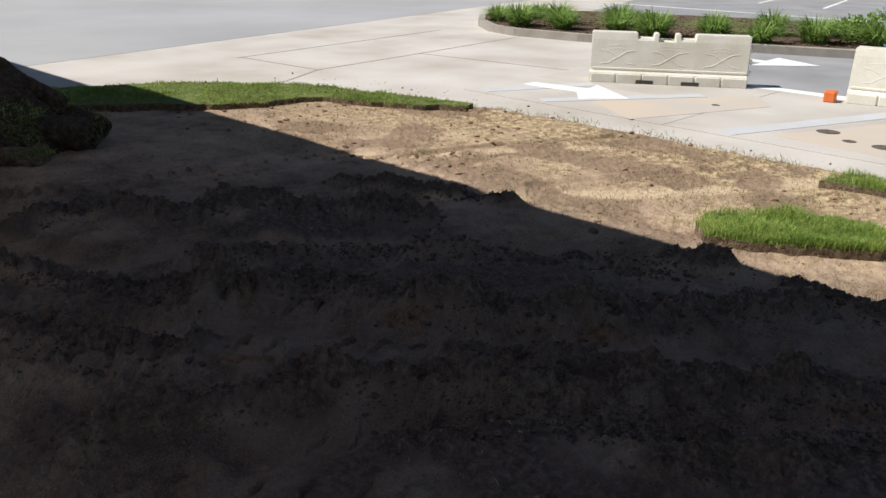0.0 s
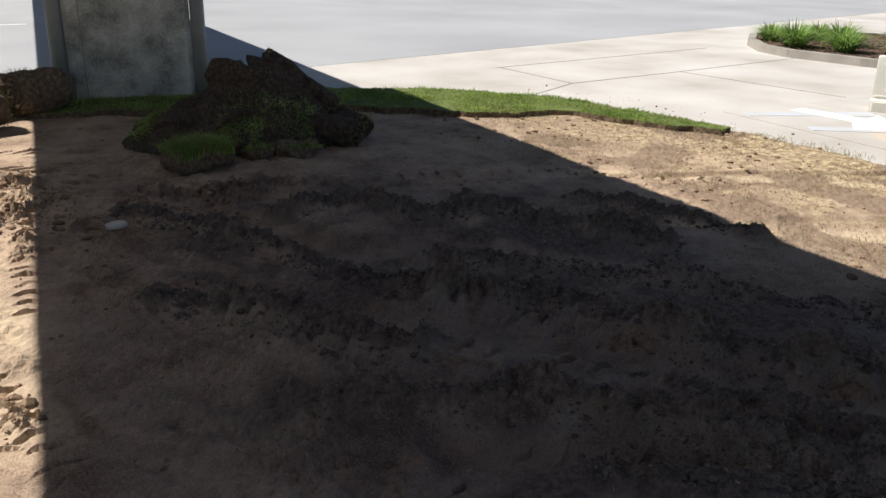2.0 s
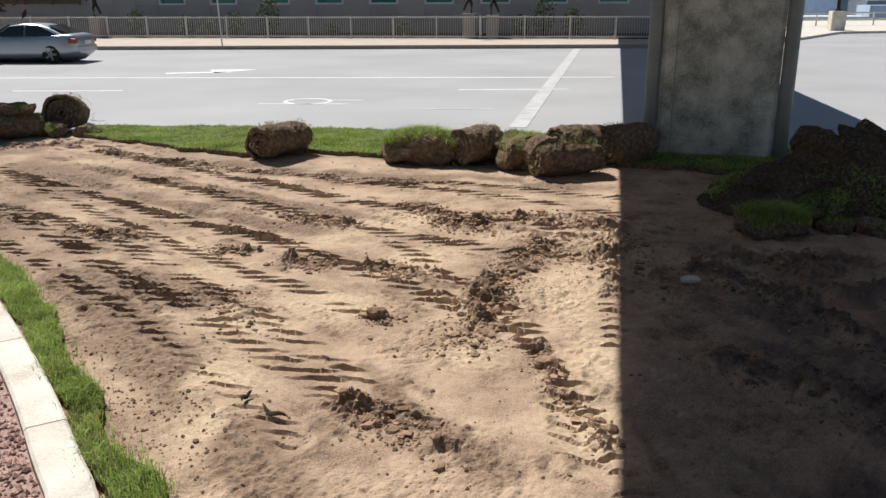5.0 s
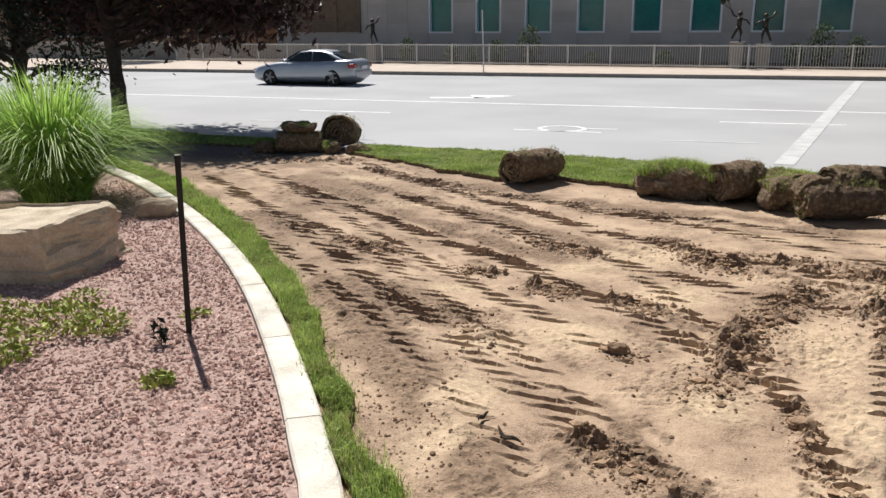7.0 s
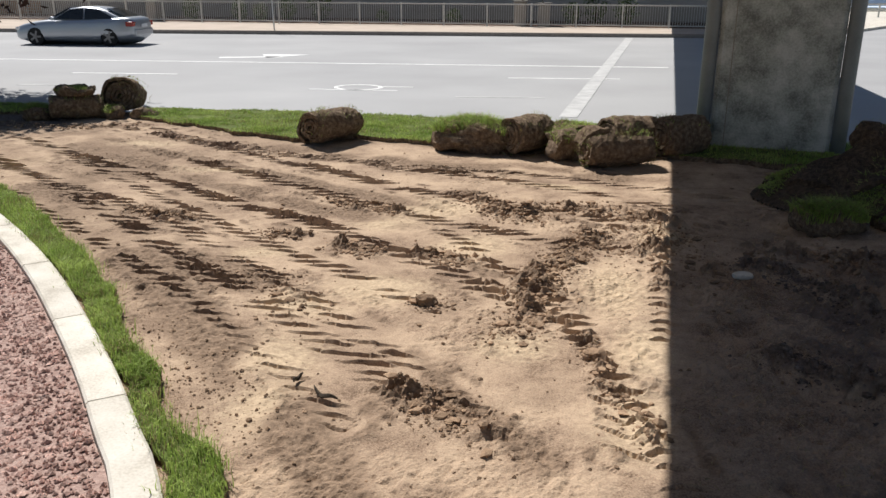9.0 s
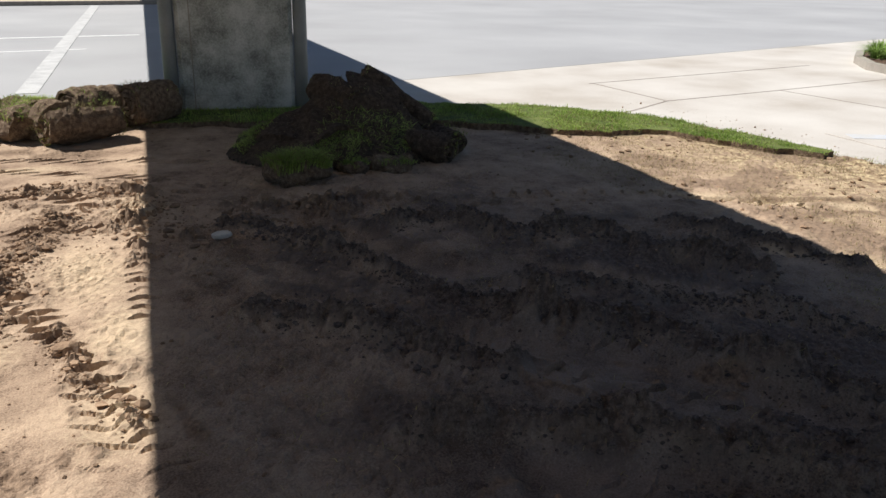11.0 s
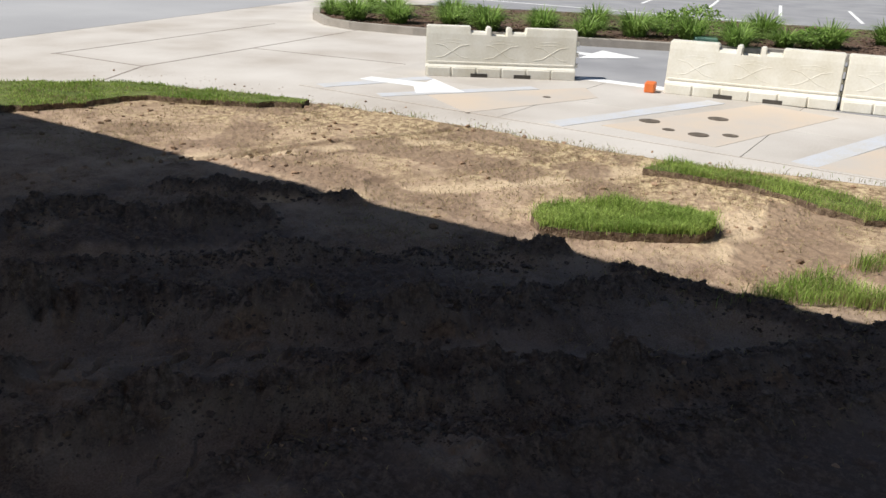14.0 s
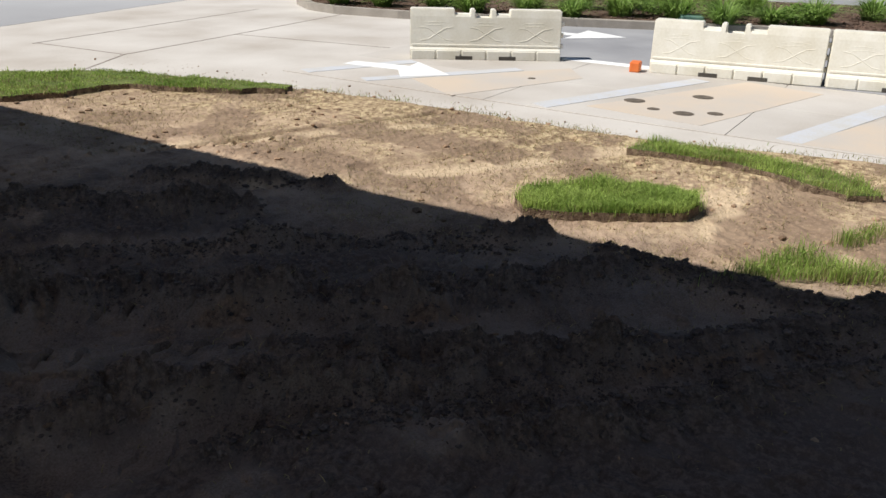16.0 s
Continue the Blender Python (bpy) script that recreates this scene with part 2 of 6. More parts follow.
M = {
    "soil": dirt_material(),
    # turned topsoil, its neutral dark tone also carrying the bridge's shade
    "turned": material("turned_shaded_earth", [(0.34, (0.062, 0.048, 0.041)), (0.5, (0.125, 0.098, 0.084)), (0.64, (0.22, 0.175, 0.148))], 9, 0.95, 0, 0.8, 60, 0.5, 0.12, dist=0.02),
    "clod": material("clod", [(0.3, (0.17, 0.108, 0.07)), (0.7, (0.40, 0.28, 0.185))], 14, 0.95, 0, 0.7, 90, 0.4, 0.15, island=0.35),
    "root": material("root_mat", [(0.36, (0.085, 0.057, 0.04)), (0.5, (0.175, 0.125, 0.087)), (0.66, (0.33, 0.25, 0.17))], 20, 0.97, 0, 1.0, 90, 0.45, 0.1, dist=0.04),
    # darker copy of the root mat, with the bridge's shade in its colour
    "shaded_root": material("shaded_root_mat", [(0.36, (0.042, 0.03, 0.023)), (0.5, (0.085, 0.062, 0.046)), (0.66, (0.16, 0.12, 0.088))], 20, 0.97, 0, 1.0, 90, 0.45, 0.1, dist=0.04),
    "blade": material("grass_blade", [(0.35, (0.18, 0.28, 0.05)), (0.65, (0.43, 0.53, 0.145))], 1.6, 0.6, 0, 0, 30, 0.3, 0.25, island=0.4, thin=0.4),
    "dry": material("dry_grass", [(0.3, (0.20, 0.16, 0.07)), (0.7, (0.42, 0.36, 0.19))], 6, 0.8, 0, 0, 30, 0.4, 0.2, island=0.4, thin=0.3),
    "turf": material("turf_top", [(0.35, (0.06, 0.09, 0.025)), (0.65, (0.17, 0.19, 0.065))], 6, 0.95, 0, 0.8, 90, 0.4, 0.1),
    "chip": material("gravel_chip", [(0.3, (0.31, 0.18, 0.15)), (0.5, (0.48, 0.315, 0.265)), (0.7, (0.66, 0.50, 0.43))], 9, 0.9, 0, 0.3, 80, 0.4, 0.25, island=0.5),
    "gravel": material("gravel_bed", [(0.35, (0.27, 0.175, 0.15)), (0.65, (0.52, 0.38, 0.33))], 45, 0.95, 0, 0.9, 160, 0.4, 0.15),
    "kerb": material("pale_concrete", [(0.34, (0.42, 0.38, 0.32)), (0.5, (0.61, 0.57, 0.50)), (0.68, (0.71, 0.68, 0.62))], 3.0, 0.9, 0, 0.35, 70, 0.35, 0.2, objvar=0.06),
    "slab": material("drive_concrete", [(0.34, (0.385, 0.345, 0.30)), (0.5, (0.475, 0.442, 0.402)), (0.66, (0.54, 0.51, 0.47))], 0.55, 0.9, 0, 0.25, 50, 0.25, 0.2, objvar=0.05),
    "walk": material("far_pavement", [(0.3, (0.42, 0.35, 0.29)), (0.7, (0.55, 0.47, 0.40))], 0.8, 0.9, 0, 0.25, 50, 0.3, 0.2),
    "grey_kerb": material("weathered_kerb", [(0.3, (0.24, 0.215, 0.185)), (0.7, (0.40, 0.365, 0.32))], 2.5, 0.9, 0, 0.3, 60, 0.4, 0.2),
    # shrub green darkened to hold the shade behind the railing
    "shade_leaf": material("shaded_leaf", [(0.3, (0.035, 0.055, 0.02)), (0.7, (0.11, 0.15, 0.05))], 1.2, 0.6, 0, 0, 20, 0.3, 0.3, island=0.45, thin=0.2),
    "joint": material("joint_sealer", [(0.3, (0.22, 0.19, 0.165)), (0.7, (0.34, 0.30, 0.26))], 8, 0.9, 0, 0.2),
    "asphalt": material("asphalt", [(0.3, (0.30, 0.30, 0.305)), (0.55, (0.36, 0.36, 0.365)), (0.75, (0.42, 0.42, 0.42))], 0.22, 0.85, 0, 0.3, 110, 0.25, 0.3),
    "asphalt_dark": material("drive_asphalt", [(0.3, (0.22, 0.22, 0.23)), (0.7, (0.34, 0.34, 0.345))], 0.8, 0.85, 0, 0.3, 110, 0.3, 0.3),
    "land": material("far_land", [(0.35, (0.12, 0.12, 0.09)), (0.65, (0.24, 0.23, 0.19))], 0.02, 0.95, 0, 0, 0.6, 0.3, 0.1),
    "paint": material("road_paint", [(0.3, (0.62, 0.62, 0.61)), (0.6, (0.82, 0.82, 0.81))], 3, 0.8, 0, 0.15, 60, 0.5, 0.3),
    "worn_paint": material("worn_paint", [(0.38, (0.37, 0.37, 0.372)), (0.58, (0.52, 0.52, 0.515))], 3, 0.85, 0, 0.15, 40, 0.5, 0.3),
    "blue_paint": material("faded_blue_paint", [(0.36, (0.49, 0.47, 0.43)), (0.6, (0.50, 0.52, 0.56))], 3, 0.85, 0, 0.15, 40, 0.5, 0.3),
    "orange_dust": material("ochre_stain", [(0.36, (0.475, 0.435, 0.39)), (0.62, (0.545, 0.455, 0.36))], 1.1, 0.9, 0, 0.15, 40, 0.3, 0.2),
    "plastic": material("cream_plastic", [(0.3, (0.62, 0.58, 0.47)), (0.55, (0.74, 0.71, 0.62)), (0.75, (0.80, 0.78, 0.71))], 2.5, 0.55, 0, 0.1, 30, 0.3, 0.4),
    "orange": material("orange_plastic", [(0.3, (0.62, 0.13, 0.03)), (0.7, (0.78, 0.22, 0.06))], 5, 0.5, 0, 0.1),
    "pier": material("pier_concrete", [(0.36, (0.185, 0.185, 0.165)), (0.48, (0.36, 0.36, 0.325)), (0.62, (0.55, 0.55, 0.51))], 3.2, 0.85, 0, 0.3, 40, 0.3, 0.25),
    "pipe": material("grey_pipe", [(0.3, (0.20, 0.205, 0.20)), (0.7, (0.28, 0.285, 0.28))], 3, 0.6, 0.1, 0.1, 40, 0.3, 0.4),
    "sandstone": material("sandstone", [(0.34, (0.33, 0.26, 0.185)), (0.5, (0.48, 0.40, 0.30)), (0.64, (0.60, 0.52, 0.40))], 3.2, 0.92, 0, 0.8, 40, 0.35, 0.2, dist=0.04),
    "rock": material("field_rock", [(0.3, (0.22, 0.16, 0.11)), (0.7, (0.46, 0.37, 0.27))], 7, 0.92, 0, 0.7, 60, 0.35, 0.2),
    "steel": material("black_steel", [(0.3, (0.014, 0.014, 0.014)), (0.7, (0.035, 0.033, 0.03))], 8, 0.45, 0.5, 0.1),
    "bark": material("bark", [(0.3, (0.035, 0.028, 0.022)), (0.7, (0.10, 0.08, 0.062))], 12, 0.95, 0, 0.9, 60, 0.4, 0.1, dist=0.04),
    "plum": material("plum_leaf", [(0.3, (0.030, 0.014, 0.014)), (0.7, (0.085, 0.045, 0.032))], 2, 0.55, 0, 0, 20, 0.3, 0.3, island=0.5, thin=0.2),
    "needle": material("dark_needles", [(0.3, (0.010, 0.018, 0.011)), (0.7, (0.03, 0.045, 0.025))], 2, 0.7, 0, 0, 20, 0.3, 0.2, island=0.4),
    "reed": material("reed_blade", [(0.3, (0.24, 0.40, 0.07)), (0.7, (0.48, 0.64, 0.18))], 1.2, 0.5, 0, 0, 20, 0.3, 0.3, island=0.45, thin=0.45),
    "lily": material("lily_blade", [(0.3, (0.14, 0.24, 0.045)), (0.7, (0.36, 0.50, 0.14))], 1.2, 0.5, 0, 0, 20, 0.3, 0.3, island=0.45, thin=0.4),
    "weed": material("weed_leaf", [(0.3, (0.22, 0.27, 0.045)), (0.7, (0.43, 0.47, 0.12))], 3, 0.6, 0, 0, 20, 0.3, 0.3, island=0.4),
    "mulch": material("bark_mulch", [(0.3, (0.05, 0.033, 0.025)), (0.7, (0.19, 0.125, 0.095))], 18, 0.95, 0, 0.9, 70, 0.45, 0.1, island=0.3),
    "rail": material("galvanised_rail", [(0.3, (0.50, 0.49, 0.46)), (0.7, (0.62, 0.61, 0.58))], 2, 0.5, 0.3, 0),
    "facade": material("facade_stone", [(0.3, (0.40, 0.365, 0.335)), (0.7, (0.52, 0.48, 0.44))], 0.6, 0.9, 0, 0.2, 30, 0.3, 0.2, objvar=0.07),
    "plinth": material("facade_plinth", [(0.3, (0.24, 0.22, 0.20)), (0.7, (0.33, 0.305, 0.28))], 0.6, 0.9, 0, 0.2, 30, 0.3, 0.2),
    "brickwall": material("brick_wall", [(0.3, (0.30, 0.17, 0.10)), (0.7, (0.46, 0.27, 0.17))], 1.5, 0.9, 0, 0.2, 30, 0.4, 0.2),
    "frame": material("white_frame", [(0.3, (0.66, 0.68, 0.70)), (0.7, (0.76, 0.77, 0.78))], 2, 0.5, 0.1, 0),
    "teal": material("teal_glass", [(0.3, (0.015, 0.12, 0.115)), (0.7, (0.035, 0.21, 0.19))], 0.5, 0.08, 0, 0, 3, 0.3, 0.6, objvar=0.25),
    "dark_glass": material("dark_glass", [(0.3, (0.01, 0.012, 0.013)), (0.7, (0.025, 0.028, 0.03))], 0.5, 0.05, 0, 0, 3, 0.3, 0.6),
    "louvre": material("bronze_louvre", [(0.3, (0.15, 0.105, 0.075)), (0.7, (0.23, 0.17, 0.12))], 2, 0.6, 0.2, 0),
    "silver": material("silver_paint", [(0.3, (0.36, 0.385, 0.42)), (0.7, (0.40, 0.425, 0.46))], 1, 0.28, 0.55, 0, 200, 0.5, 0.6),
    "tyre": material("tyre_rubber", [(0.3, (0.012, 0.012, 0.012)), (0.7, (0.03, 0.03, 0.03))], 8, 0.9, 0, 0.2),
    "rim": material("alloy_rim", [(0.3, (0.16, 0.16, 0.165)), (0.7, (0.24, 0.24, 0.245))], 4, 0.4, 0.7, 0),
    "red_lens": material("red_lens", [(0.3, (0.25, 0.015, 0.012)), (0.7, (0.36, 0.03, 0.02))], 4, 0.2, 0, 0, spec=0.5),
    "clear_lens": material("clear_lens", [(0.3, (0.55, 0.56, 0.57)), (0.7, (0.7, 0.71, 0.72))], 4, 0.12, 0.3, 0, spec=0.5),
    "bronze": material("dark_bronze", [(0.3, (0.022, 0.018, 0.014)), (0.7, (0.06, 0.05, 0.04))], 6, 0.5, 0.6, 0.2),
    # distance haze is mixed into the blocks' blue-grey base colour
    "city": material("hazed_city_block", [(0.3, (0.24, 0.30, 0.38)), (0.7, (0.48, 0.53, 0.60))], 0.01, 0.7, 0, 0, 0.2, 0.5, 0.3, island=0.55),
    "iron": material("cast_iron", [(0.3, (0.09, 0.075, 0.06)), (0.7, (0.20, 0.165, 0.13))], 9, 0.8, 0.4, 0.4),
    "greenbox": material("green_box", [(0.3, (0.10, 0.19, 0.16)), (0.7, (0.15, 0.26, 0.22))], 4, 0.5, 0, 0.1),
    "black_hole": material("slot_shadow_plastic", [(0.3, (0.05, 0.045, 0.04)), (0.7, (0.10, 0.09, 0.075))], 4, 0.8, 0, 0),
}

# ---- mesh tools ----
rng = np.random.default_rng(7)
TABLE = rng.random((256, 256))


def vnoise(x, y, seed=0):
    x, y = np.asarray(x, float) + seed * 17.31, np.asarray(y, float) + seed * 9.77
    i, j = np.floor(x).astype(int), np.floor(y).astype(int)
    u, v = x - i, y - j
    u, v = u * u * (3 - 2 * u), v * v * (3 - 2 * v)
    a, b = TABLE[i % 256, j % 256], TABLE[(i + 1) % 256, j % 256]
    c, d = TABLE[i % 256, (j + 1) % 256], TABLE[(i + 1) % 256, (j + 1) % 256]
    return (a * (1 - u) + b * u) * (1 - v) + (c * (1 - u) + d * u) * v - 0.5


def fbm(x, y, seed=0, octaves=4, gain=0.5):
    return sum(gain**k * vnoise(np.asarray(x) * 2**k, np.asarray(y) * 2**k, seed + k) for k in range(octaves))


def np_mesh(name, verts, faces, mats, mat_index=None, smooth=False):
    """A mesh from an array of places and one of faces with equal corners."""
    verts, faces = np.asarray(verts, np.float32), np.asarray(faces, np.int32)
    me = bpy.data.meshes.new(name)
    k = faces.shape[1]
    me.vertices.add(len(verts))
    me.vertices.foreach_set("co", verts.ravel())
    me.loops.add(faces.size)
    me.loops.foreach_set("vertex_index", faces.ravel())
    me.polygons.add(len(faces))
    me.polygons.foreach_set("loop_start", np.arange(0, faces.size, k, dtype=np.int32))
    if mat_index is not None:
        me.polygons.foreach_set("material_index", np.asarray(mat_index, np.int32))
    me.polygons.foreach_set("use_smooth", np.full(len(faces), smooth))
    for m in mats if isinstance(mats, (list, tuple)) else [mats]:
        me.materials.append(m)
    me.update(calc_edges=True)
    me.validate()
    return me


def bm_mesh(name, bm, mat, smooth=False):
    me = bpy.data.meshes.new(name)
    bm.to_mesh(me)
    bm.free()
    me.materials.append(mat)
    for p in me.polygons:
        p.use_smooth = smooth
    return me


def part(name, bm, mat, parent=None, label="", smooth=False):
    """Links a bmesh (or a ready mesh) as one mesh object under a thing."""
    ob = new(name, bm if isinstance(bm, bpy.types.Mesh) else bm_mesh(name, bm, mat, smooth))
    ob.parent = parent
    return tagged(ob, label)


def thing(name, label, category, m=None, group="", kind=""):
    ob = new(name)
    ob.empty_display_size = 0.1
    if m is not None:
        ob.matrix_world = m
    return tagged(ob, label, category, group, kind)


def box(bm, x0, y0, z0, x1, y1, z1, bevel=0.0, m=None):
    r = bmesh.ops.create_cube(bm, size=1.0, matrix=Matrix.Translation(((x0 + x1) / 2, (y0 + y1) / 2, (z0 + z1) / 2)) @ Matrix.Diagonal((x1 - x0, y1 - y0, z1 - z0, 1)))
    vs = r["verts"]
    if bevel:
        es = list({e for v in vs for e in v.link_edges})
        out = bmesh.ops.bevel(bm, geom=es, offset=bevel, segments=2, affect="EDGES", profile=0.5)
        vs = list({v for v in vs if v.is_valid} | set(out["verts"]))
    if m is not None:
        bmesh.ops.transform(bm, matrix=m, verts=vs)
    return bm


def boxbm(*a, **k):
    return box(bmesh.new(), *a, **k)


def tube(bm, path, radii, seg=10, caps=True):
    """A round tube along points."""
    rings = []
    for k, p in enumerate(path):
        p = Vector(p)
        d = (Vector(path[min(k + 1, len(path) - 1)]) - Vector(path[max(k - 1, 0)])).normalized()
        q = d.to_track_quat("Z", "Y")
        r = radii[k] if isinstance(radii, (list, tuple)) else radii
        rings.append([bm.verts.new(p + q @ Vector((math.cos(a) * r, math.sin(a) * r, 0))) for a in (2 * math.pi * s / seg for s in range(seg))])
    for a, b in zip(rings, rings[1:]):
        for s in range(seg):
            bm.faces.new((a[s], a[(s + 1) % seg], b[(s + 1) % seg], b[s]))
    if caps:
        bm.faces.new(rings[0][::-1])
        bm.faces.new(rings[-1])
    return bm


def prism(bm, pts, z0, z1):
    """An upright prism on a plan outline (counter-clockwise)."""
    lo, hi = [bm.verts.new((x, y, z0)) for x, y in pts], [bm.verts.new((x, y, z1)) for x, y in pts]
    n = len(pts)
    bm.faces.new(lo[::-1])
    bm.faces.new(hi)
    for k in range(n):
        bm.faces.new((lo[k], lo[(k + 1) % n], hi[(k + 1) % n], hi[k]))
    bmesh.ops.recalc_face_normals(bm, faces=bm.faces[:])
    return bm


def structure(name, me, label, category=""):
    return tagged(new(name, me), label, category or name.split("_")[0], "", "structure")


def sheet(name, pts, z0, z1, mat, label, category=""):
    return structure(name, bm_mesh(name, prism(bmesh.new(), pts, z0, z1), mat), label, category)


def inside(px, py, poly):
    px, py = np.asarray(px), np.asarray(py)
    hit = np.zeros(px.shape, bool)
    for (x0, y0), (x1, y1) in zip(poly, poly[1:] + poly[:1]):
        cross = (y0 > py) != (y1 > py)
        hit ^= cross & (px < (x1 - x0) * (py - y0) / (y1 - y0 + 1e-12) + x0)
    return hit


def along(poly, px, py):
    """Signed distance from a line of points and the length along it."""
    best, side, run = np.full(np.shape(px), 1e9), np.zeros(np.shape(px)), np.zeros(np.shape(px))
    s0 = 0.0
    for (x0, y0), (x1, y1) in zip(poly, poly[1:]):
        dx, dy = x1 - x0, y1 - y0
        ln = math.hypot(dx, dy)
        t = np.clip(((px - x0) * dx + (py - y0) * dy) / ln**2, 0, 1)
        ex, ey = px - x0 - t * dx, py - y0 - t * dy
        d = np.hypot(ex, ey)
        near = d < best
        best = np.where(near, d, best)
        side = np.where(near, np.sign(dx * ey - dy * ex), side)
        run = np.where(near, s0 + t * ln, run)
        s0 += ln
    return best * np.where(side == 0, 1, side), run


def smooth_line(pts, steps=6):
    """A Catmull-Rom line through points."""
    p = [np.array(q, float) for q in pts]
    p = [2 * p[0] - p[1]] + p + [2 * p[-1] - p[-2]]
    out = []
    for a, b, c, d in zip(p, p[1:], p[2:], p[3:]):
        for k in range(steps):
            t = k / steps
            out.append(tuple(0.5 * (2 * b + (c - a) * t + (2 * a - 5 * b + 4 * c - d) * t * t + (3 * b - a - 3 * c + d) * t**3)))
    return out + [tuple(p[-2])]


def blades(x, y, z, height, width, lean=0.45, curl=0.5, sink=0.01):
    """Arrays for bent three-triangle blades standing at x, y, z."""
    n = len(x)
    a, h = rng.random(n) * 2 * np.pi, height * (0.55 + 0.6 * rng.random(n))
    w, ln = width * (0.6 + 0.8 * rng.random(n)), lean * rng.random(n)
    ca, sa = np.cos(a), np.sin(a)
    b = rng.random(n) * 2 * np.pi
    ox, oy = -np.sin(b) * w / 2, np.cos(b) * w / 2
    base = np.stack([x, y, z - sink], 1)
    mid = base + np.stack([ca * ln * h * 0.4, sa * ln * h * 0.4, h * 0.6], 1)
    tip = base + np.stack([ca * (ln + curl * rng.random(n)) * h, sa * (ln + curl * rng.random(n)) * h, h * (1 - 0.35 * rng.random(n))], 1)
    o = np.stack([ox, oy, 0 * ox], 1)
    v = np.stack([base - o, base + o, mid - 0.8 * o, mid + 0.8 * o, tip], 1).reshape(-1, 3)
    k = np.arange(n)[:, None] * 5
    f = np.concatenate([k + [0, 1, 3], k + [0, 3, 2], k + [2, 3, 4]], 1).reshape(-1, 3)
    return v, f


ICO = bmesh.new()
bmesh.ops.create_icosphere(ICO, subdivisions=1, radius=1.0)
ROUND_V, ROUND_F = np.array([v.co[:] for v in ICO.verts]), np.array([[v.index for v in f.verts] for f in ICO.faces])
ICO.free()


OCT_V = np.array([(1, 0, 0), (-1, 0, 0), (0, 1, 0), (0, -1, 0), (0, 0, 1), (0, 0, -1)], float)
OCT_F = np.array([(0, 2, 4), (2, 1, 4), (1, 3, 4), (3, 0, 4), (2, 0, 5), (1, 2, 5), (3, 1, 5), (0, 3, 5)])


def lumps(x, y, z, size, flat=0.65, rough=0.45, fine=False):
    """Arrays for many small rough lumps; fine: eight-sided ones."""
    n = len(x)
    ICO_V, ICO_F = (OCT_V, OCT_F) if fine else (ROUND_V, ROUND_F)
    v = ICO_V[None] * (1 - rough / 2 + rough * rng.random((n, len(ICO_V), 1)))
    v = v * (size[:, None, None] * (0.7 + 0.6 * rng.random((n, 1, 3)))) * np.array([1, 1, flat])
    a = rng.random(n) * 2 * np.pi
    c, s = np.cos(a)[:, None], np.sin(a)[:, None]
    v = np.stack([v[..., 0] * c - v[..., 1] * s, v[..., 0] * s + v[..., 1] * c, v[..., 2]], 2) + np.stack([x, y, z], 1)[:, None]
    f = ICO_F[None] + np.arange(n)[:, None, None] * len(ICO_V)
    return v.reshape(-1, 3), f.reshape(-1, 3)


def joined(*pairs):
    vs, fs, at = [], [], 0
    for v, f in pairs:
        vs.append(v)
        fs.append(f + at)
        at += len(v)
    return np.concatenate(vs), np.concatenate(fs)


def stuff(name, v, f, mat, label, category, smooth=False):
    return tagged(new(name, np_mesh(name, v, f, mat, smooth=smooth)), label, category, "", "stuff")


# ---- ground and roads ----
def land():
    """One sheet to the horizon that falls away beyond the street into a valley."""
    radii = [0, 20, 40, 60, 72, 90, 120, 180, 260, 400, 700, 1200, 2200, 4000]
    drop = [0, 0, 0, 0, 0, -2, -6, -13, -20, -26, -28, -28, -28, -28]
    v, f, k = [(0, 25, -0.17)], [], 64
    for r, d in list(zip(radii, drop))[1:]:
        v += [(r * math.cos(2 * math.pi * a / k), 25 + r * math.sin(2 * math.pi * a / k), d - 0.17) for a in range(k)]
    for ring in range(len(radii) - 2):
        o = 1 + ring * k
        f += [(o + a, o + k + a, o + k + (a + 1) % k) for a in range(k)] + [(o + a, o + k + (a + 1) % k, o + (a + 1) % k) for a in range(k)]
    f += [(0, 1 + a, 1 + (a + 1) % k) for a in range(k)]
    return structure("ground", np_mesh("ground", v, f, M["land"], smooth=True), "dull earth that runs out to the valley", "ground")


land()
KERB_Y = 14.4
sheet("road", [(-90, 12.6), (4.4, 12.6), (5.6, KERB_Y + 0.3), (24, 19.4), (90, 36), (90, 70), (38, 63), (16.5, 53.5), (12.4, 46.5), (8, 39.6), (-90, 27.6)], -0.25, -0.15, M["asphalt"], "sun-bleached grey asphalt street with several lanes", "road")
sheet("drive_base", [(4.4, 12.6), (3.6, 11.4), (5.6, 10.3), (7.2, 8.6), (7.9, 6.6), (8.4, 5.5), (8.4, 2.0), (8.9, -6), (9.75, -30), (40, -30), (90, 0), (90, 36), (24, 19.4), (5.6, KERB_Y + 0.3)], -0.25, -0.154, M["slab"], "pale concrete driveway apron", "driveway")
sheet("drive_lane", [(13.75, 8.3), (13.9, -30), (60, -30), (60, 28), (24, 15.5), (21.5, 15.0), (18, 9.6), (16.6, 10.2)], -0.25, -0.146, M["asphalt_dark"], "grey asphalt driveway lane and car park", "driveway")

# pieces of the apron, with open joints between them
pave = structure("pavement", bm_mesh("pavement", boxbm(9.95, -8, -0.25, 13.68, 8.3, -0.152), M["joint"]), "bedding under the concrete slabs of the driveway", "pavement")
LINES = [-8.0, -4.9, -1.6, 1.75, 4.85, 8.3]
for y0, y1 in zip(LINES, LINES[1:]):
    for x0, x1 in ((9.95, 11.8), (11.8, 13.68)):
        part("slab", boxbm(x0 + 0.004, y0 + 0.004, -0.2, x1 - 0.004, y1 - 0.004, -0.142, bevel=0.004), M["slab"], pave)

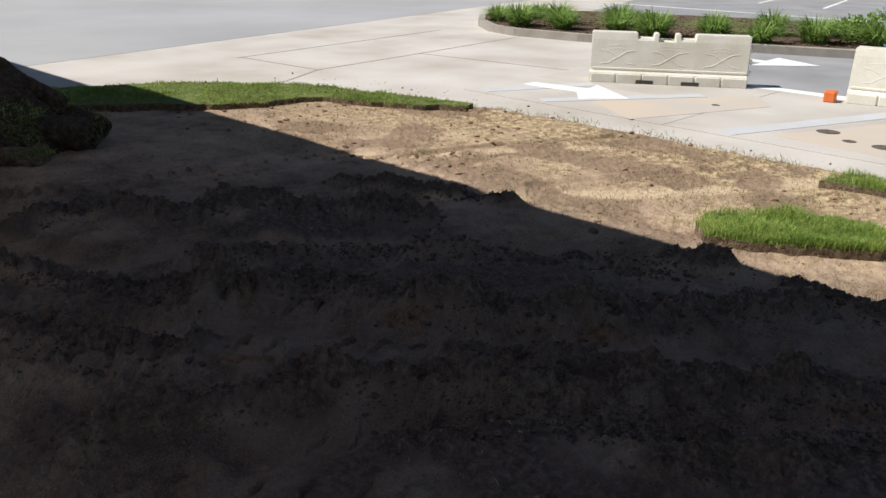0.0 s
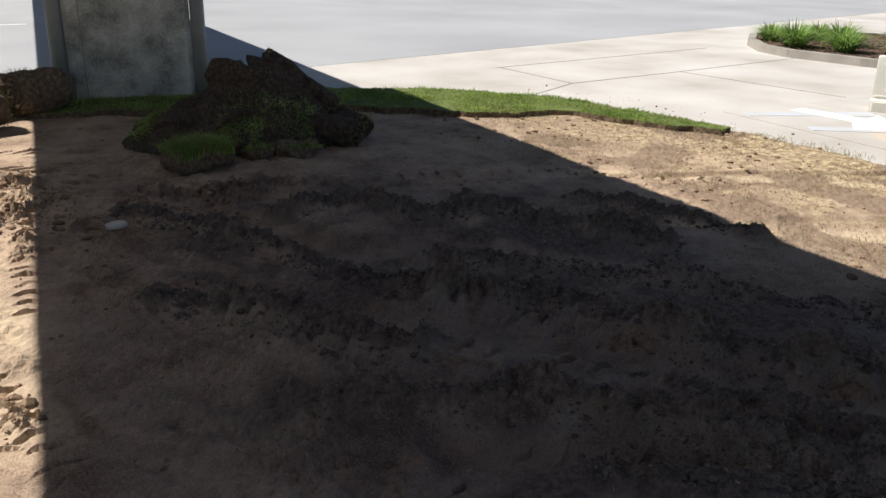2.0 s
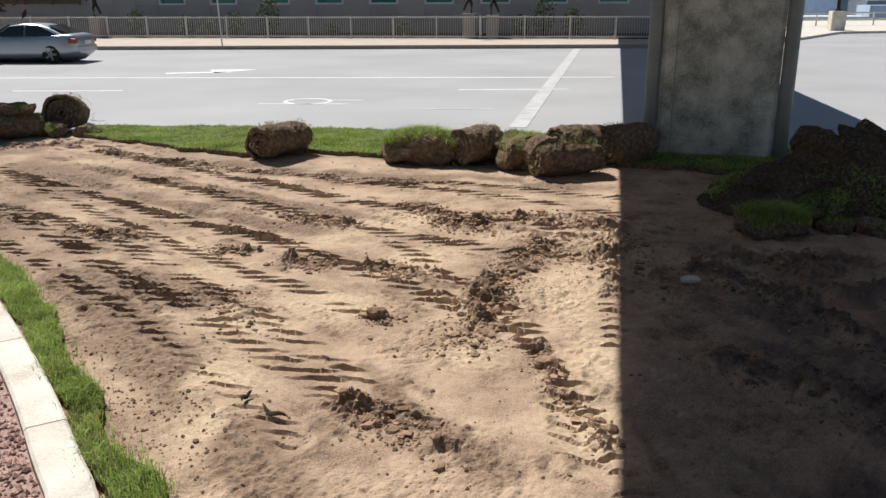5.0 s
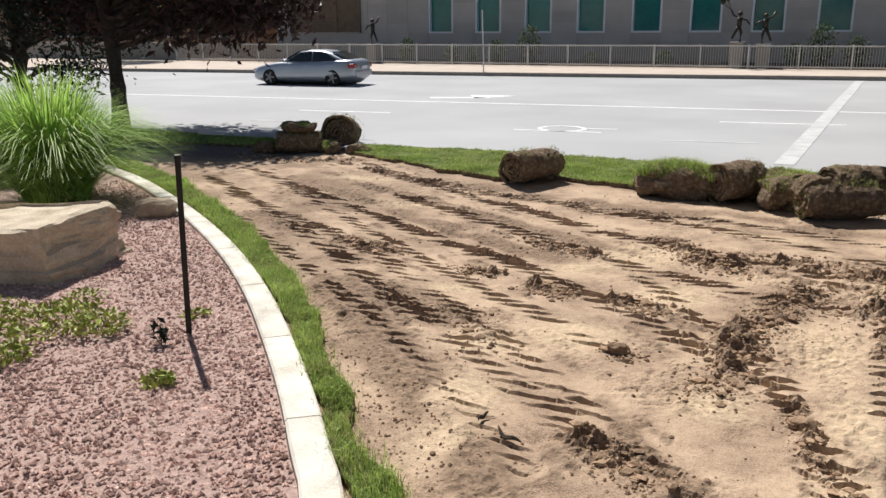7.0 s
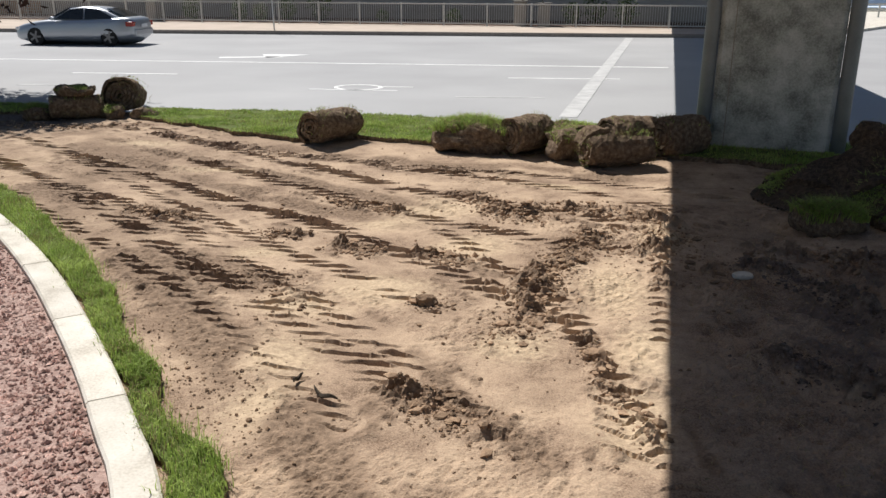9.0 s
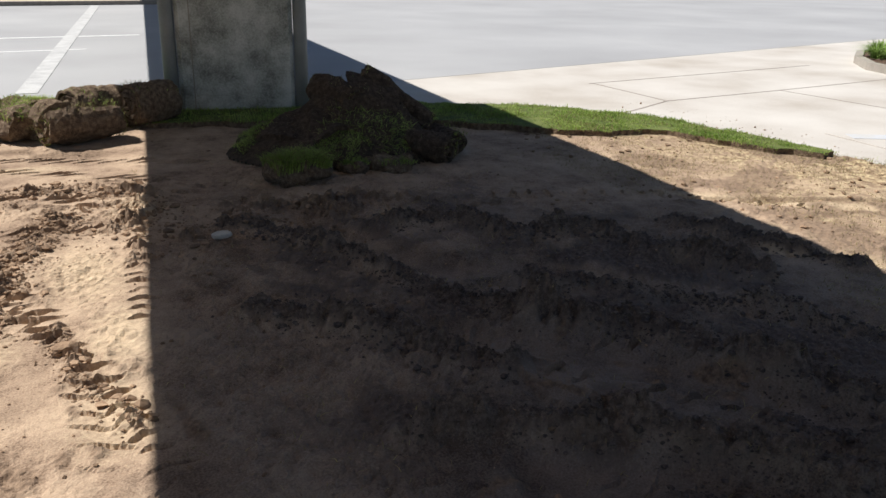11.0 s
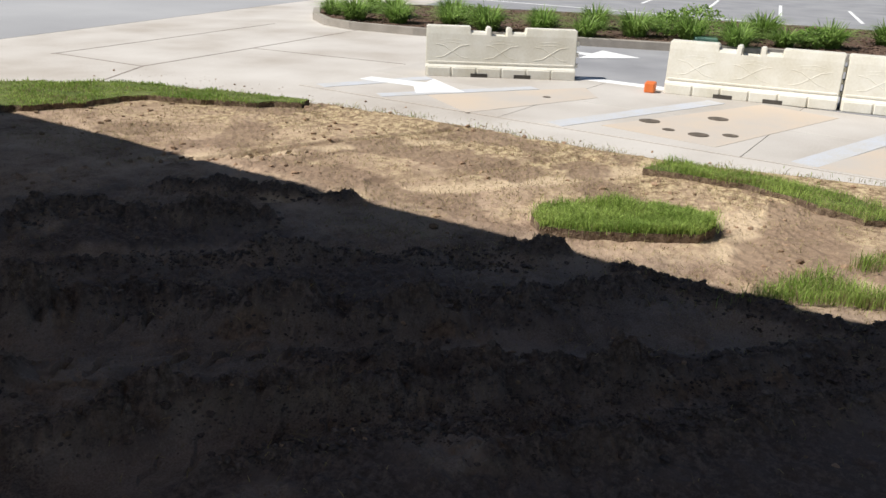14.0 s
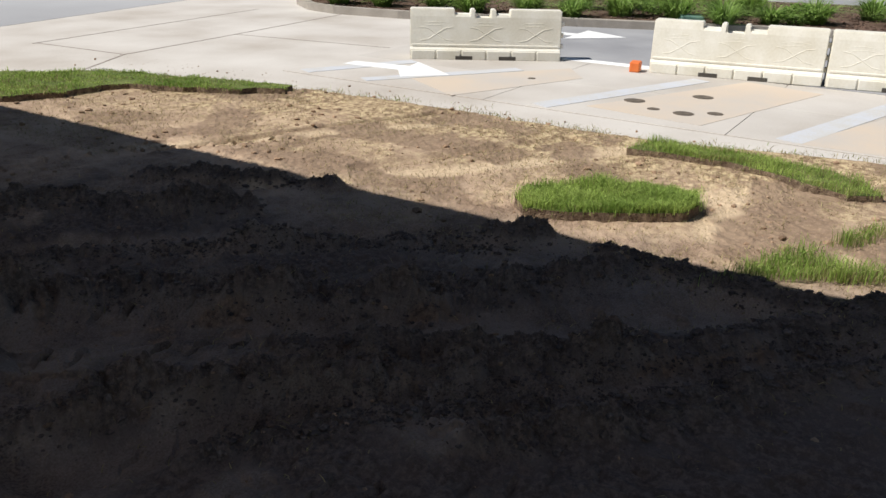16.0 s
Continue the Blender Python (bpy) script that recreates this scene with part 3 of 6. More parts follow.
# far pavement with its kerb
far = lambda x: 38.6 + 0.122 * x
sheet("sidewalk", [(-90, far(-90) + 0.15), (8.4, far(8.4) + 0.15), (12.5, 46.6), (8, 46.8), (-90, 43.5)], -0.2, 0.02, M["walk"], "pale concrete pavement across the street", "pavement")
sheet("kerb_far", [(-90, far(-90)), (8.2, far(8.2)), (8.4, far(8.4) + 0.146), (-90, far(-90) + 0.146)], -0.25, 0.016, M["joint"], "weathered kerb stones along the far pavement", "kerb")
sheet("far_bank", [(12.6, 46.6), (16.6, 53.7), (36, 62.5), (60, 66), (60, 80), (8, 74), (6, 47)], -0.3, -0.02, M["kerb"], "pale concrete corner beyond the junction", "pavement")


def stripe(pts, mat, label, category="road marking", z=-0.146):
    return structure("road_marking", bm_mesh("road_marking", prism(bmesh.new(), pts, z - 0.004, z + 0.0012), mat), label, category)


def bar(x0, y0, x1, y1, w, mat, label, z=-0.146):
    d = Vector((x1 - x0, y1 - y0)).normalized() * w / 2
    n = Vector((-d.y, d.x))
    return stripe([(x0 - n.x, y0 - n.y), (x1 - n.x, y1 - n.y), (x1 + n.x, y1 + n.y), (x0 + n.x, y0 + n.y)], mat, label, z=z)


bar(-70, 17.4, 1.7, 24.9, 0.16, M["paint"], "long white lane line")
bar(-14.2, 19.65, -11.3, 20.0, 0.12, M["paint"], "short white lane dash")
bar(-2.55, 21.1, 0.3, 21.5, 0.12, M["paint"], "short white lane dash")
bar(-26, 18.2, -23, 18.6, 0.12, M["paint"], "short white lane dash")
bar(-3.2, 17.2, -1.3, 17.5, 0.12, M["worn_paint"], "worn white lane dash")
bar(3.6, 20.3, 5.5, 20.6, 0.12, M["worn_paint"], "worn white lane dash")
bar(-0.65, 14.9, 0.75, 38.4, 0.34, M["worn_paint"], "broad worn white stop line across the street", z=-0.1435)
# turn arrow and bicycle sign as plain strokes
bar(-12.5, 24.9, -10.6, 25.6, 0.35, M["paint"], "white turn arrow shaft")
stripe([(-11.0, 25.2), (-10.0, 26.6), (-11.6, 26.3)], M["paint"], "white turn arrow head")
bar(-6.75, 17.75, -4.7, 17.95, 0.09, M["paint"], "worn lane symbol strokes")
for k in range(10):
    a, b = 0.628 * k, 0.628 * (k + 1)
    bar(-5.75 + 0.55 * math.cos(a), 18.35 + 0.5 * math.sin(a), -5.75 + 0.55 * math.cos(b), 18.35 + 0.5 * math.sin(b), 0.1, M["paint"], "worn lane symbol strokes")
bar(-5.2, 18.55, -4.5, 18.65, 0.09, M["paint"], "worn lane symbol strokes", z=-0.1445)
bar(-13.8, 17.0, -12.6, 17.3, 0.14, M["worn_paint"], "worn lane symbol strokes")
# arrows on the driveway
stripe([(10.6, 6.6), (11.17, 6.1), (11.85, 7.1), (11.45, 7.0), (11.3, 7.95), (10.98, 7.95), (11.05, 6.95)], M["paint"], "white arrow on the driveway", z=-0.1365)
stripe([(16.1, 6.45), (17.1, 5.5), (17.65, 6.55), (17.0, 6.52), (17.05, 7.6), (16.75, 7.6), (16.65, 6.48)], M["paint"], "white arrow on the lane", z=-0.14)
bar(13.78, 5.4, 13.8, 3.6, 0.28, M["paint"], "white edge line", z=-0.14)
for x0, y0, x1, y1, w in ((10.05, 4.1, 13.2, 2.9, 0.3), (10.05, 1.1, 13.5, 0.1, 0.3), (10.1, 8.0, 11.9, 7.2, 0.3), (10.1, 6.9, 12.3, 5.5, 0.26)):
    bar(x0, y0, x1, y1, w, M["blue_paint"], "faded blue marking on the concrete", z=-0.1385)
for pts in ([(9.9, 5.3), (12.2, 4.4), (12.9, 4.9), (10.6, 6.4)], [(10.2, 2.1), (13.2, 1.2), (13.5, 2.3), (10.4, 3.6)], [(10.0, -1.6), (13.4, -1.8), (13.5, -0.2), (10.0, 1.0)]):
    stripe(pts, M["orange_dust"], "faint ochre stain on the concrete", "stain", z=-0.1395)

for x0, y0, x1, y1 in ((9.26, 13.43, 16.05, 14.58), (8.0, 10.48, 9.48, 11.29), (9.48, 11.29, 11.82, 11.62), (13.06, 11.81, 17.0, 12.45), (11.82, 11.62, 13.06, 11.81), (9.48, 11.29, 9.35, 13.4), (12.9, 8.4, 12.4, 11.7)):
    bar(x0, y0, x1, y1, 0.035, M["joint"], "dark joint in the driveway concrete", z=-0.1515)

# ---- soil ----
RIDGES = [  # line, height, half width
    ([(2.5, 5.95), (3.23, 5.82), (3.54, 5.3), (4.0, 5.3), (4.36, 4.73), (4.75, 4.0)], 0.10, 0.17),
    ([(3.09, 4.44), (3.62, 4.15), (4.39, 3.52), (4.96, 2.6), (5.5, 1.87)], 0.085, 0.16),
    ([(2.85, 3.8), (3.41, 3.52), (3.69, 2.83), (4.26, 2.08), (5.2, 1.3)], 0.12, 0.20),
    ([(1.2, 4.5), (1.71, 4.19), (2.07, 3.72), (2.3, 3.3)], 0.085, 0.20),
    ([(1.7, 2.9), (2.22, 2.74), (2.73, 2.44), (3.16, 1.95), (3.6, 1.4), (4.2, 0.9)], 0.10, 0.15),
    ([(1.3, 6.3), (1.78, 5.78), (2.05, 5.3), (2.51, 4.31), (2.94, 3.85)], 0.075, 0.13),
    ([(2.5, 2.05), (3.11, 1.6), (3.59, 1.09), (4.3, 0.3)], 0.055, 0.10),
    ([(3.4, 2.3), (3.85, 1.55), (4.34, 0.75), (5.45, -0.3)], 0.09, 0.18),
    ([(5.5, 1.5), (5.42, 0.6), (5.4, 0.1), (5.6, -0.5)], 0.06, 0.13),
    ([(3.2, 1.1), (3.9, 0.5), (5.0, -0.35), (6.0, -1.3)], 0.07, 0.12),
    ([(4.9, 5.2), (5.3, 4.5), (5.6, 3.9)], 0.07, 0.14),
]
RUTS = [  # bare wheel ruts between the ridges: line, depth, half width
    ([(1.9, 6.4), (2.6, 5.0), (3.4, 4.6), (4.6, 3.2), (5.2, 2.4)], 0.05, 0.2),
    ([(2.2, 3.9), (3.2, 3.0), (4.2, 1.6), (5.2, 0.5)], 0.045, 0.17),
    ([(2.1, 2.4), (3.0, 1.9), (3.9, 0.9), (5.0, -0.1)], 0.05, 0.17),
    ([(5.6, 5.85), (6.6, 5.4), (8.4, 4.6)], 0.035, 0.06),
    ([(6.2, 4.0), (7.2, 3.5), (8.3, 2.9)], 0.03, 0.1),
]
TRACKS = [  # tyre tracks with lugs: line, half width, lug pitch, lug height, slant of the lugs
    ([(-8.6, 9.4), (-5.7, 7.41), (-2.87, 5.21), (-1.87, 4.46), (-0.86, 3.63)], 0.20, 0.20, 0.030, -1.3),
    ([(-7.5, 8.6), (-4.65, 6.95), (-3.3, 6.03), (-1.65, 4.63), (-0.51, 3.55)], 0.18, 0.20, 0.026, -1.3),
    ([(-8.6, 10.3), (-5.67, 8.56), (-3.74, 7.4), (-2.62, 6.86), (-1.47, 6.0), (-0.6, 5.3)], 0.20, 0.22, 0.036, -1.4),
    ([(-7.6, 11.3), (-5.73, 10.4), (-3.41, 9.16), (-1.66, 8.14), (0.32, 7.5)], 0.2, 0.24, 0.036, -1.5),
    ([(-5.2, 9.3), (-3.6, 8.4), (-2.2, 7.6), (-0.9, 6.9), (0.4, 6.5)], 0.2, 0.24, 0.032, -1.5),
    ([(0.6, 2.8), (0.34, 3.73), (0.0, 4.78), (-0.3, 5.53), (-0.2, 6.39), (0.32, 7.4), (0.9, 8.3)], 0.17, 0.17, 0.026, 0.45),
    ([(-6.6, 7.45), (-3.58, 5.32), (-2.13, 4.16), (-1.2, 3.3)], 0.14, 0.19, 0.022, -1.3),
    ([(-6.6, 10.9), (-4.1, 9.95), (-1.76, 9.5), (0.6, 9.0), (2.0, 8.4)], 0.18, 0.24, 0.026, -1.6),
    ([(0.55, 4.6), (0.57, 5.09), (0.65, 6.61), (1.1, 7.64)], 0.15, 0.17, 0.024, 0.45),
    ([(1.5, 7.2), (2.4, 6.6), (3.6, 6.5), (5.2, 6.1), (6.6, 5.1)], 0.2, 0.2, 0.034, 0.5),
    ([(2.3, 2.35), (2.9, 1.95), (3.7, 1.0), (4.7, 0.0)], 0.16, 0.2, 0.045, -0.6),
    ([(2.1, 3.6), (3.0, 2.85), (3.9, 1.9), (4.8, 0.9)], 0.16, 0.2, 0.04, -0.6),
    ([(1.9, 2.2), (2.5, 1.5), (3.3, 0.6), (4.2, -0.3)], 0.16, 0.2, 0.05, -0.6),
    ([(3.0, 3.5), (4.0, 2.6), (4.9, 1.6), (5.4, 0.6)], 0.14, 0.2, 0.04, -0.6),
    ([(-7.4, 9.6), (-5.4, 8.0), (-3.6, 6.7), (-2.2, 5.7), (-1.0, 4.9)], 0.16, 0.21, 0.026, -1.4),
    ([(-6.9, 11.3), (-5.0, 10.15), (-3.0, 9.6), (-0.8, 8.9), (0.8, 8.2)], 0.16, 0.24, 0.028, -1.6),
    ([(-1.4, 6.9), (-0.6, 5.7), (0.1, 4.4), (0.3, 3.2)], 0.16, 0.18, 0.026, -0.7),
]
CLUMPS = [  # broken soil: line, spread, count
    ([(-0.45, 4.5), (-0.29, 5.83), (0.05, 7.0)], 0.13, 420),
    ([(-1.05, 7.64), (-0.5, 7.39)], 0.13, 130),
    ([(-1.42, 8.2), (-0.83, 7.55), (-0.1, 7.93), (0.7, 7.6)], 0.16, 260),
    ([(-1.35, 6.1), (-1.0, 5.95)], 0.12, 110),
    ([(-2.12, 6.2), (-1.8, 6.05)], 0.11, 90),
    ([(-2.7, 7.68), (-1.9, 7.38)], 0.10, 130),
    ([(-3.05, 6.44), (-2.65, 6.42)], 0.10, 60),
    ([(-1.2, 5.05), (-1.0, 4.98)], 0.08, 30),
    ([(-1.0, 3.7), (-0.5, 3.4)], 0.10, 90),
    ([(-4.6, 6.9), (-3.8, 6.65)], 0.10, 120),
    ([(-2.75, 5.45), (-2.3, 5.1), (-1.9, 4.65)], 0.13, 30),
    ([(-9.6, 11.2), (-8.2, 11.2), (-7.2, 11.5)], 0.16, 160),
    ([(0.55, 6.2), (0.75, 7.6)], 0.22, 160),
    ([(0.05, 4.6), (0.2, 4.0), (0.45, 3.4)], 0.07, 80),
    ([(0.9, 6.0), (1.8, 6.6), (2.6, 6.6)], 0.35, 200),
]
BARE = [  # pale worn lines across the dead turf: line, half width
    ([(5.5, 6.05), (5.94, 5.71), (6.85, 5.02), (8.0, 4.26), (8.9, 3.7)], 0.12),
    ([(5.3, 4.35), (5.76, 3.99), (6.68, 3.21), (8.26, 2.26), (9.0, 1.9)], 0.15),
    ([(6.3, 0.9), (7.2, 1.1), (8.2, 0.2)], 0.2),
]
DUST = [  # pale trodden dust: centre and half sizes
    (-1.6, 7.6, 0.55, 0.5), (-1.9, 7.0, 0.4, 0.3), (-1.0, 6.4, 0.4, 0.35), (-1.5, 5.2, 0.5, 0.35), (-2.0, 4.8, 0.45, 0.3), (-1.85, 4.0, 0.35, 0.35), (-1.7, 3.4, 0.25, 0.4),
    (0.2, 5.6, 0.3, 0.7), (0.4, 4.5, 0.25, 0.6), (0.35, 3.6, 0.3, 0.5), (-0.4, 4.4, 0.3, 0.3), (-4.6, 8.8, 0.7, 0.2), (-0.4, 8.8, 0.6, 0.15), (-2.8, 5.9, 0.35, 0.2), (0.7, 7.0, 0.3, 0.6), (-6.5, 10.2, 0.7, 0.3),
]
FUZZ = [  # crumbly brown bands between the tracks and along the edging: line, half width
    ([(-5.6, 7.2), (-4.33, 6.37), (-3.58, 5.84), (-2.8, 5.29), (-2.0, 4.89)], 0.26),
    ([(-4.9, 6.3), (-3.4, 5.2), (-1.95, 3.75), (-1.0, 2.7)], 0.26),
    ([(-7.0, 9.6), (-4.6, 8.3), (-2.8, 7.4), (-1.4, 6.8)], 0.2),
    ([(-4.4, 10.2), (-2.0, 9.6), (0.2, 9.5)], 0.35),
    ([(-7.6, 10.6), (-5.6, 9.6), (-3.4, 8.5), (-1.6, 7.6)], 0.18),
    ([(-6.2, 7.6), (-4.6, 6.5), (-3.2, 5.5)], 0.1),
    ([(-1.0, 4.2), (-0.6, 3.6), (-0.1, 3.1)], 0.12),
]
RIDGES = [(smooth_line(p, 4), h, w) for p, h, w in RIDGES]
RUTS = [(smooth_line(p, 4), h, w) for p, h, w in RUTS]
TRACKS = [(smooth_line(p if p[0][1] > p[-1][1] else p[::-1], 4), *r) for p, *r in TRACKS]
KERB = smooth_line([(-20, 10.9), (-16, 10.5), (-12.4, 9.8), (-9.66, 8.7), (-8.08, 7.82), (-6.47, 6.76), (-5.2, 5.8), (-4.2, 4.93), (-3.35, 4.09), (-2.73, 3.44), (-2.24, 2.88), (-1.91, 2.5), (-1.4, 1.7), (-1.05, 0.7), (-0.95, -0.6), (-1.0, -3), (-1.2, -7)], 5)


def beside(poly, px, py, reach):
    """Like along(), but only for places within reach of the line."""
    (xa, ya), (xb, yb) = np.min(poly, axis=0) - reach, np.max(poly, axis=0) + reach
    ok = (px > xa) & (px < xb) & (py > ya) & (py < yb)
    d, run = np.full(px.shape, 1e3), np.zeros(px.shape)
    if ok.any():
        d[ok], run[ok] = along(poly, px[ok], py[ok])
    return d, run


def soil_parts(x, y):
    """The height of the bare soil at places x, y, and how far the soil there is dusty, crumbled and turned, the last
    also holding painted shade.
    """
    x, y = np.asarray(x, float), np.asarray(y, float)
    calm = np.clip((x - 5.2) / 1.0, 0, 1)
    z = 0.034 * fbm(x * 0.45, y * 0.45, 1, 3) + 0.014 * fbm(x * 2.6, y * 2.6, 3, 4)
    crust = np.clip(0.4 + 3.0 * fbm(x * 0.8, y * 0.8, 61, 3), 0.1, 1.2) * (1 - 0.2 * calm)
    rubble, grit = fbm(x * 9, y * 9, 5, 3), fbm(x * 21, y * 21, 7, 2)
    px, py = x + 0.02 * fbm(x * 3, y * 3, 31, 2), y + 0.02 * fbm(x * 3, y * 3, 33, 2)
    pressed = np.zeros(x.shape)
    at_track = []
    for line, half, pitch, lug, slant in TRACKS:
        d, s = beside(line, px, py, 0.7)
        at_track.append((d, s))
        pressed = np.maximum(pressed, np.clip((1.7 - np.abs(d) / half) * 2, 0, 1))
    crumb = fbm(x * 43, y * 43, 29, 2)
    z += crust * (1 - 0.75 * pressed) * (0.017 * rubble + 0.012 * grit + 0.008 * crumb)
    broken, loose = np.zeros(x.shape), np.zeros(x.shape)
    floor = np.zeros(x.shape)
    for line, depth, half in RUTS:
        d, s = beside(line, x, y, 1.0)
        floor = np.maximum(floor, np.exp(-((d / half) ** 4)))
        z -= 1.4 * depth * np.exp(-((d / half) ** 4))
    wx, wy = 0.10 * fbm(x * 2.1, y * 2.1, 21, 2), 0.10 * fbm(x * 2.1, y * 2.1, 23, 2)
    lump = np.clip(0.85 + 1.0 * fbm(x * 3.2, y * 3.2, 9, 3), 0.2, 1.2)
    for line, height, half in RIDGES:
        d, s = beside(line, x + wx, y + wy, 1.0)
        g = np.exp(-((d / (0.72 * half)) ** 2))
        z += 1.35 * height * lump * g * (1 + 0.6 * rubble + 0.3 * grit + 0.1 * crumb)
        broken = np.maximum(broken, g * (0.55 + 0.4 * lump))
    for line, spread, count in CLUMPS:
        d, s = beside(line, x + 0.6 * wx, y + 0.6 * wy, 1.0)
        g = np.exp(-((d / (spread * 1.25)) ** 2)) * np.clip(0.4 + 2.6 * fbm(x * 5, y * 5, 71, 2), 0, 1.3)
        z += 0.05 * min(1, count / len(line) / 40) * g * np.clip(0.45 + 2.0 * rubble + 1.3 * grit + 0.8 * crumb, 0, 1.9)
        loose = np.maximum(loose, g)
    chip = np.clip(0.95 + 0.9 * fbm(x * 6, y * 6, 19, 2), 0.6, 1.3)
    worn = np.clip(1.0 + 1.1 * fbm(x * 0.9, y * 0.9, 15, 2), 0.8, 1.3)
    notch, heap_up = np.zeros(x.shape), np.zeros(x.shape)
    jag = 0.22 * fbm(x * 11, y * 11, 27, 2)
    for t, ((line, half, pitch, lug, slant), (d, s)) in enumerate(zip(TRACKS, at_track)):
        skew = slant * d if slant < 0 else -slant * np.abs(d)
        step = (s + skew) / (0.92 * pitch) + jag
        k = np.floor(step).astype(int)
        r1, r2, r3 = TABLE[(7 * k + 31 * t) % 256, (3 * k) % 256], TABLE[(5 * k + 11) % 256, (k + 17 * t) % 256], TABLE[(k + 91) % 256, (9 * k + t) % 256]
        # each lug mark is a leaf-shaped bite: steep on its far side, running out to the near side
        taper = np.clip(1 - ((d - (r2 - 0.5) * 0.35 * half) / (half * (0.5 + 0.4 * r3))) ** 2, 0, 1)
        p, wide_cut = step - k - 0.3 - 0.2 * r1, 0.06 + 0.2 * taper
        bite = np.where((p > 0) & (p < wide_cut), 1 - p / wide_cut, np.where((p <= 0) & (p > -0.22), -0.6 * (1 + p / 0.22), 0.0))
        bite = bite * taper * worn * chip * lug * (0.5 + 0.8 * r2) * (r1 > 0.06)
        notch = np.where(np.abs(bite) > np.abs(notch), bite, notch)
        berm = np.exp(-(((np.abs(d) - half * 1.2) / 0.06) ** 2)) * np.clip(0.1 + 2.4 * fbm(x * 4, y * 4, 17, 2), 0, 1.0)
        heap_up = np.maximum(heap_up, worn * berm)
    z -= 1.7 * notch * np.clip((y - 1.6) / 3.0, 0.4, 1)
    z += 0.018 * heap_up * (0.7 + 1.6 * grit)
    loose = np.maximum(loose, 0.75 * heap_up)
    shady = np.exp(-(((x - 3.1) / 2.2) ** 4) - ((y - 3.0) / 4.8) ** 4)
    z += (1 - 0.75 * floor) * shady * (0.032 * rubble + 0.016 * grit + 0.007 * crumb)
    # extra dark share where the footbridge's shadow lies, deepening it in colour
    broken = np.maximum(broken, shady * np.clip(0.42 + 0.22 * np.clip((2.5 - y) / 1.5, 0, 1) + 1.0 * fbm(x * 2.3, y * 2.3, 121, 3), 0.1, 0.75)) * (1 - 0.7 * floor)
    # dark share under the street tree, dark soil plus painted-in tree shade
    broken = np.maximum(broken, 0.75 * np.clip((-8.0 - x) / 0.8, 0, 1) * np.clip((y - 10.4) / 0.8, 0, 1))
    loose = np.maximum(loose, np.clip((-1.0 - x) / 5, 0, 1) * np.clip(0.46 + 0.8 * fbm(x * 1.1, y * 1.1, 131, 3), 0, 0.66))
    for line, half in FUZZ:
        g = np.exp(-((beside(line, x + wx, y + wy, 1.0)[0] / half) ** 2)) * np.clip(0.92 + 1.6 * fbm(x * 2.5, y * 2.5, 73, 2), 0.3, 1.1)
        z += g * (0.012 * rubble + 0.014 * grit)
        loose = np.maximum(loose, g)
    bare = np.zeros(x.shape)
    for cx, cy, rx, ry in DUST:
        spot = np.exp(-(((x + wx - cx) / rx) ** 2) - ((y + wy - cy) / ry) ** 2)
        bare = np.maximum(bare, 0.7 * spot)
        loose = loose * (1 - 0.6 * spot)
    for line, half in BARE:
        d = beside(line, x + 0.5 * wx, y + 0.5 * wy, 1.0)[0]
        bare = np.maximum(bare, np.exp(-((d / half) ** 2)))
        z -= 0.02 * np.exp(-((d / half) ** 4))
    torn = np.clip((x - 5.4) / 0.5, 0, 1) * np.clip(0.25 + 2.2 * fbm(x * 1.8, y * 1.8, 87, 3), 0, 0.6)
    z += torn * (0.02 * rubble + 0.02 * grit)
    loose = np.maximum(loose, torn)
    return z, (bare, loose, broken)


def soil_height(x, y):
    return soil_parts(x, y)[0]


def soil():
    xs = np.concatenate([np.linspace(-17, -7, 110)[:-1], np.arange(-7, 5.2, 0.016), np.arange(5.2, 9.9, 0.028)])
    ys = np.concatenate([np.linspace(-3, 0.6, 70)[:-1], np.arange(0.6, 1.4, 0.022), np.arange(1.4, 9.4, 0.016), np.arange(9.4, 11, 0.026), np.linspace(11.02, 13.1, 60)])
    gx, gy = np.meshgrid(xs, ys)
    gz, shares = soil_parts(gx, gy)
    edge = np.interp(gy, [-3, 0, 2, 5.5, 6.6, 7.15, 8.1, 8.9, 9.5, 10, 10.6, 11, 11.6, 12.4, 13.2], [9.5, 9.25, 8.85, 8.75, 8.6, 8.2, 7.9, 7.6, 7.25, 6.8, 6.1, 5.0, 4.1, 3.4, 3.0])
    fall = np.maximum(np.clip((gx - edge + 0.2) / 0.5, 0, 1), np.clip((gy - 12.75) / 0.35, 0, 1))
    gz = gz * (1 - fall * 0.7) - 0.19 * fall**1.6
    d, s = along(KERB, gx, gy)
    keep = (d[:-1, :-1] > -0.1) & (gx[:-1, :-1] < edge[:-1, :-1] + 0.34)
    i = np.arange(gx.size).reshape(gx.shape)
    q = np.stack([i[:-1, :-1], i[:-1, 1:], i[1:, 1:], i[1:, :-1]], -1)[keep]
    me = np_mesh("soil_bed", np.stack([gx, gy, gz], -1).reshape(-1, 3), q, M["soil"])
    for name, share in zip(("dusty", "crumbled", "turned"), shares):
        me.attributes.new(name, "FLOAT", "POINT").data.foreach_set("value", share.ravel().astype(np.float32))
    return structure("soil_bed", me, "bare graded soil with tyre tracks, earth ridges and shade toned into its colour", "soil")


soil()


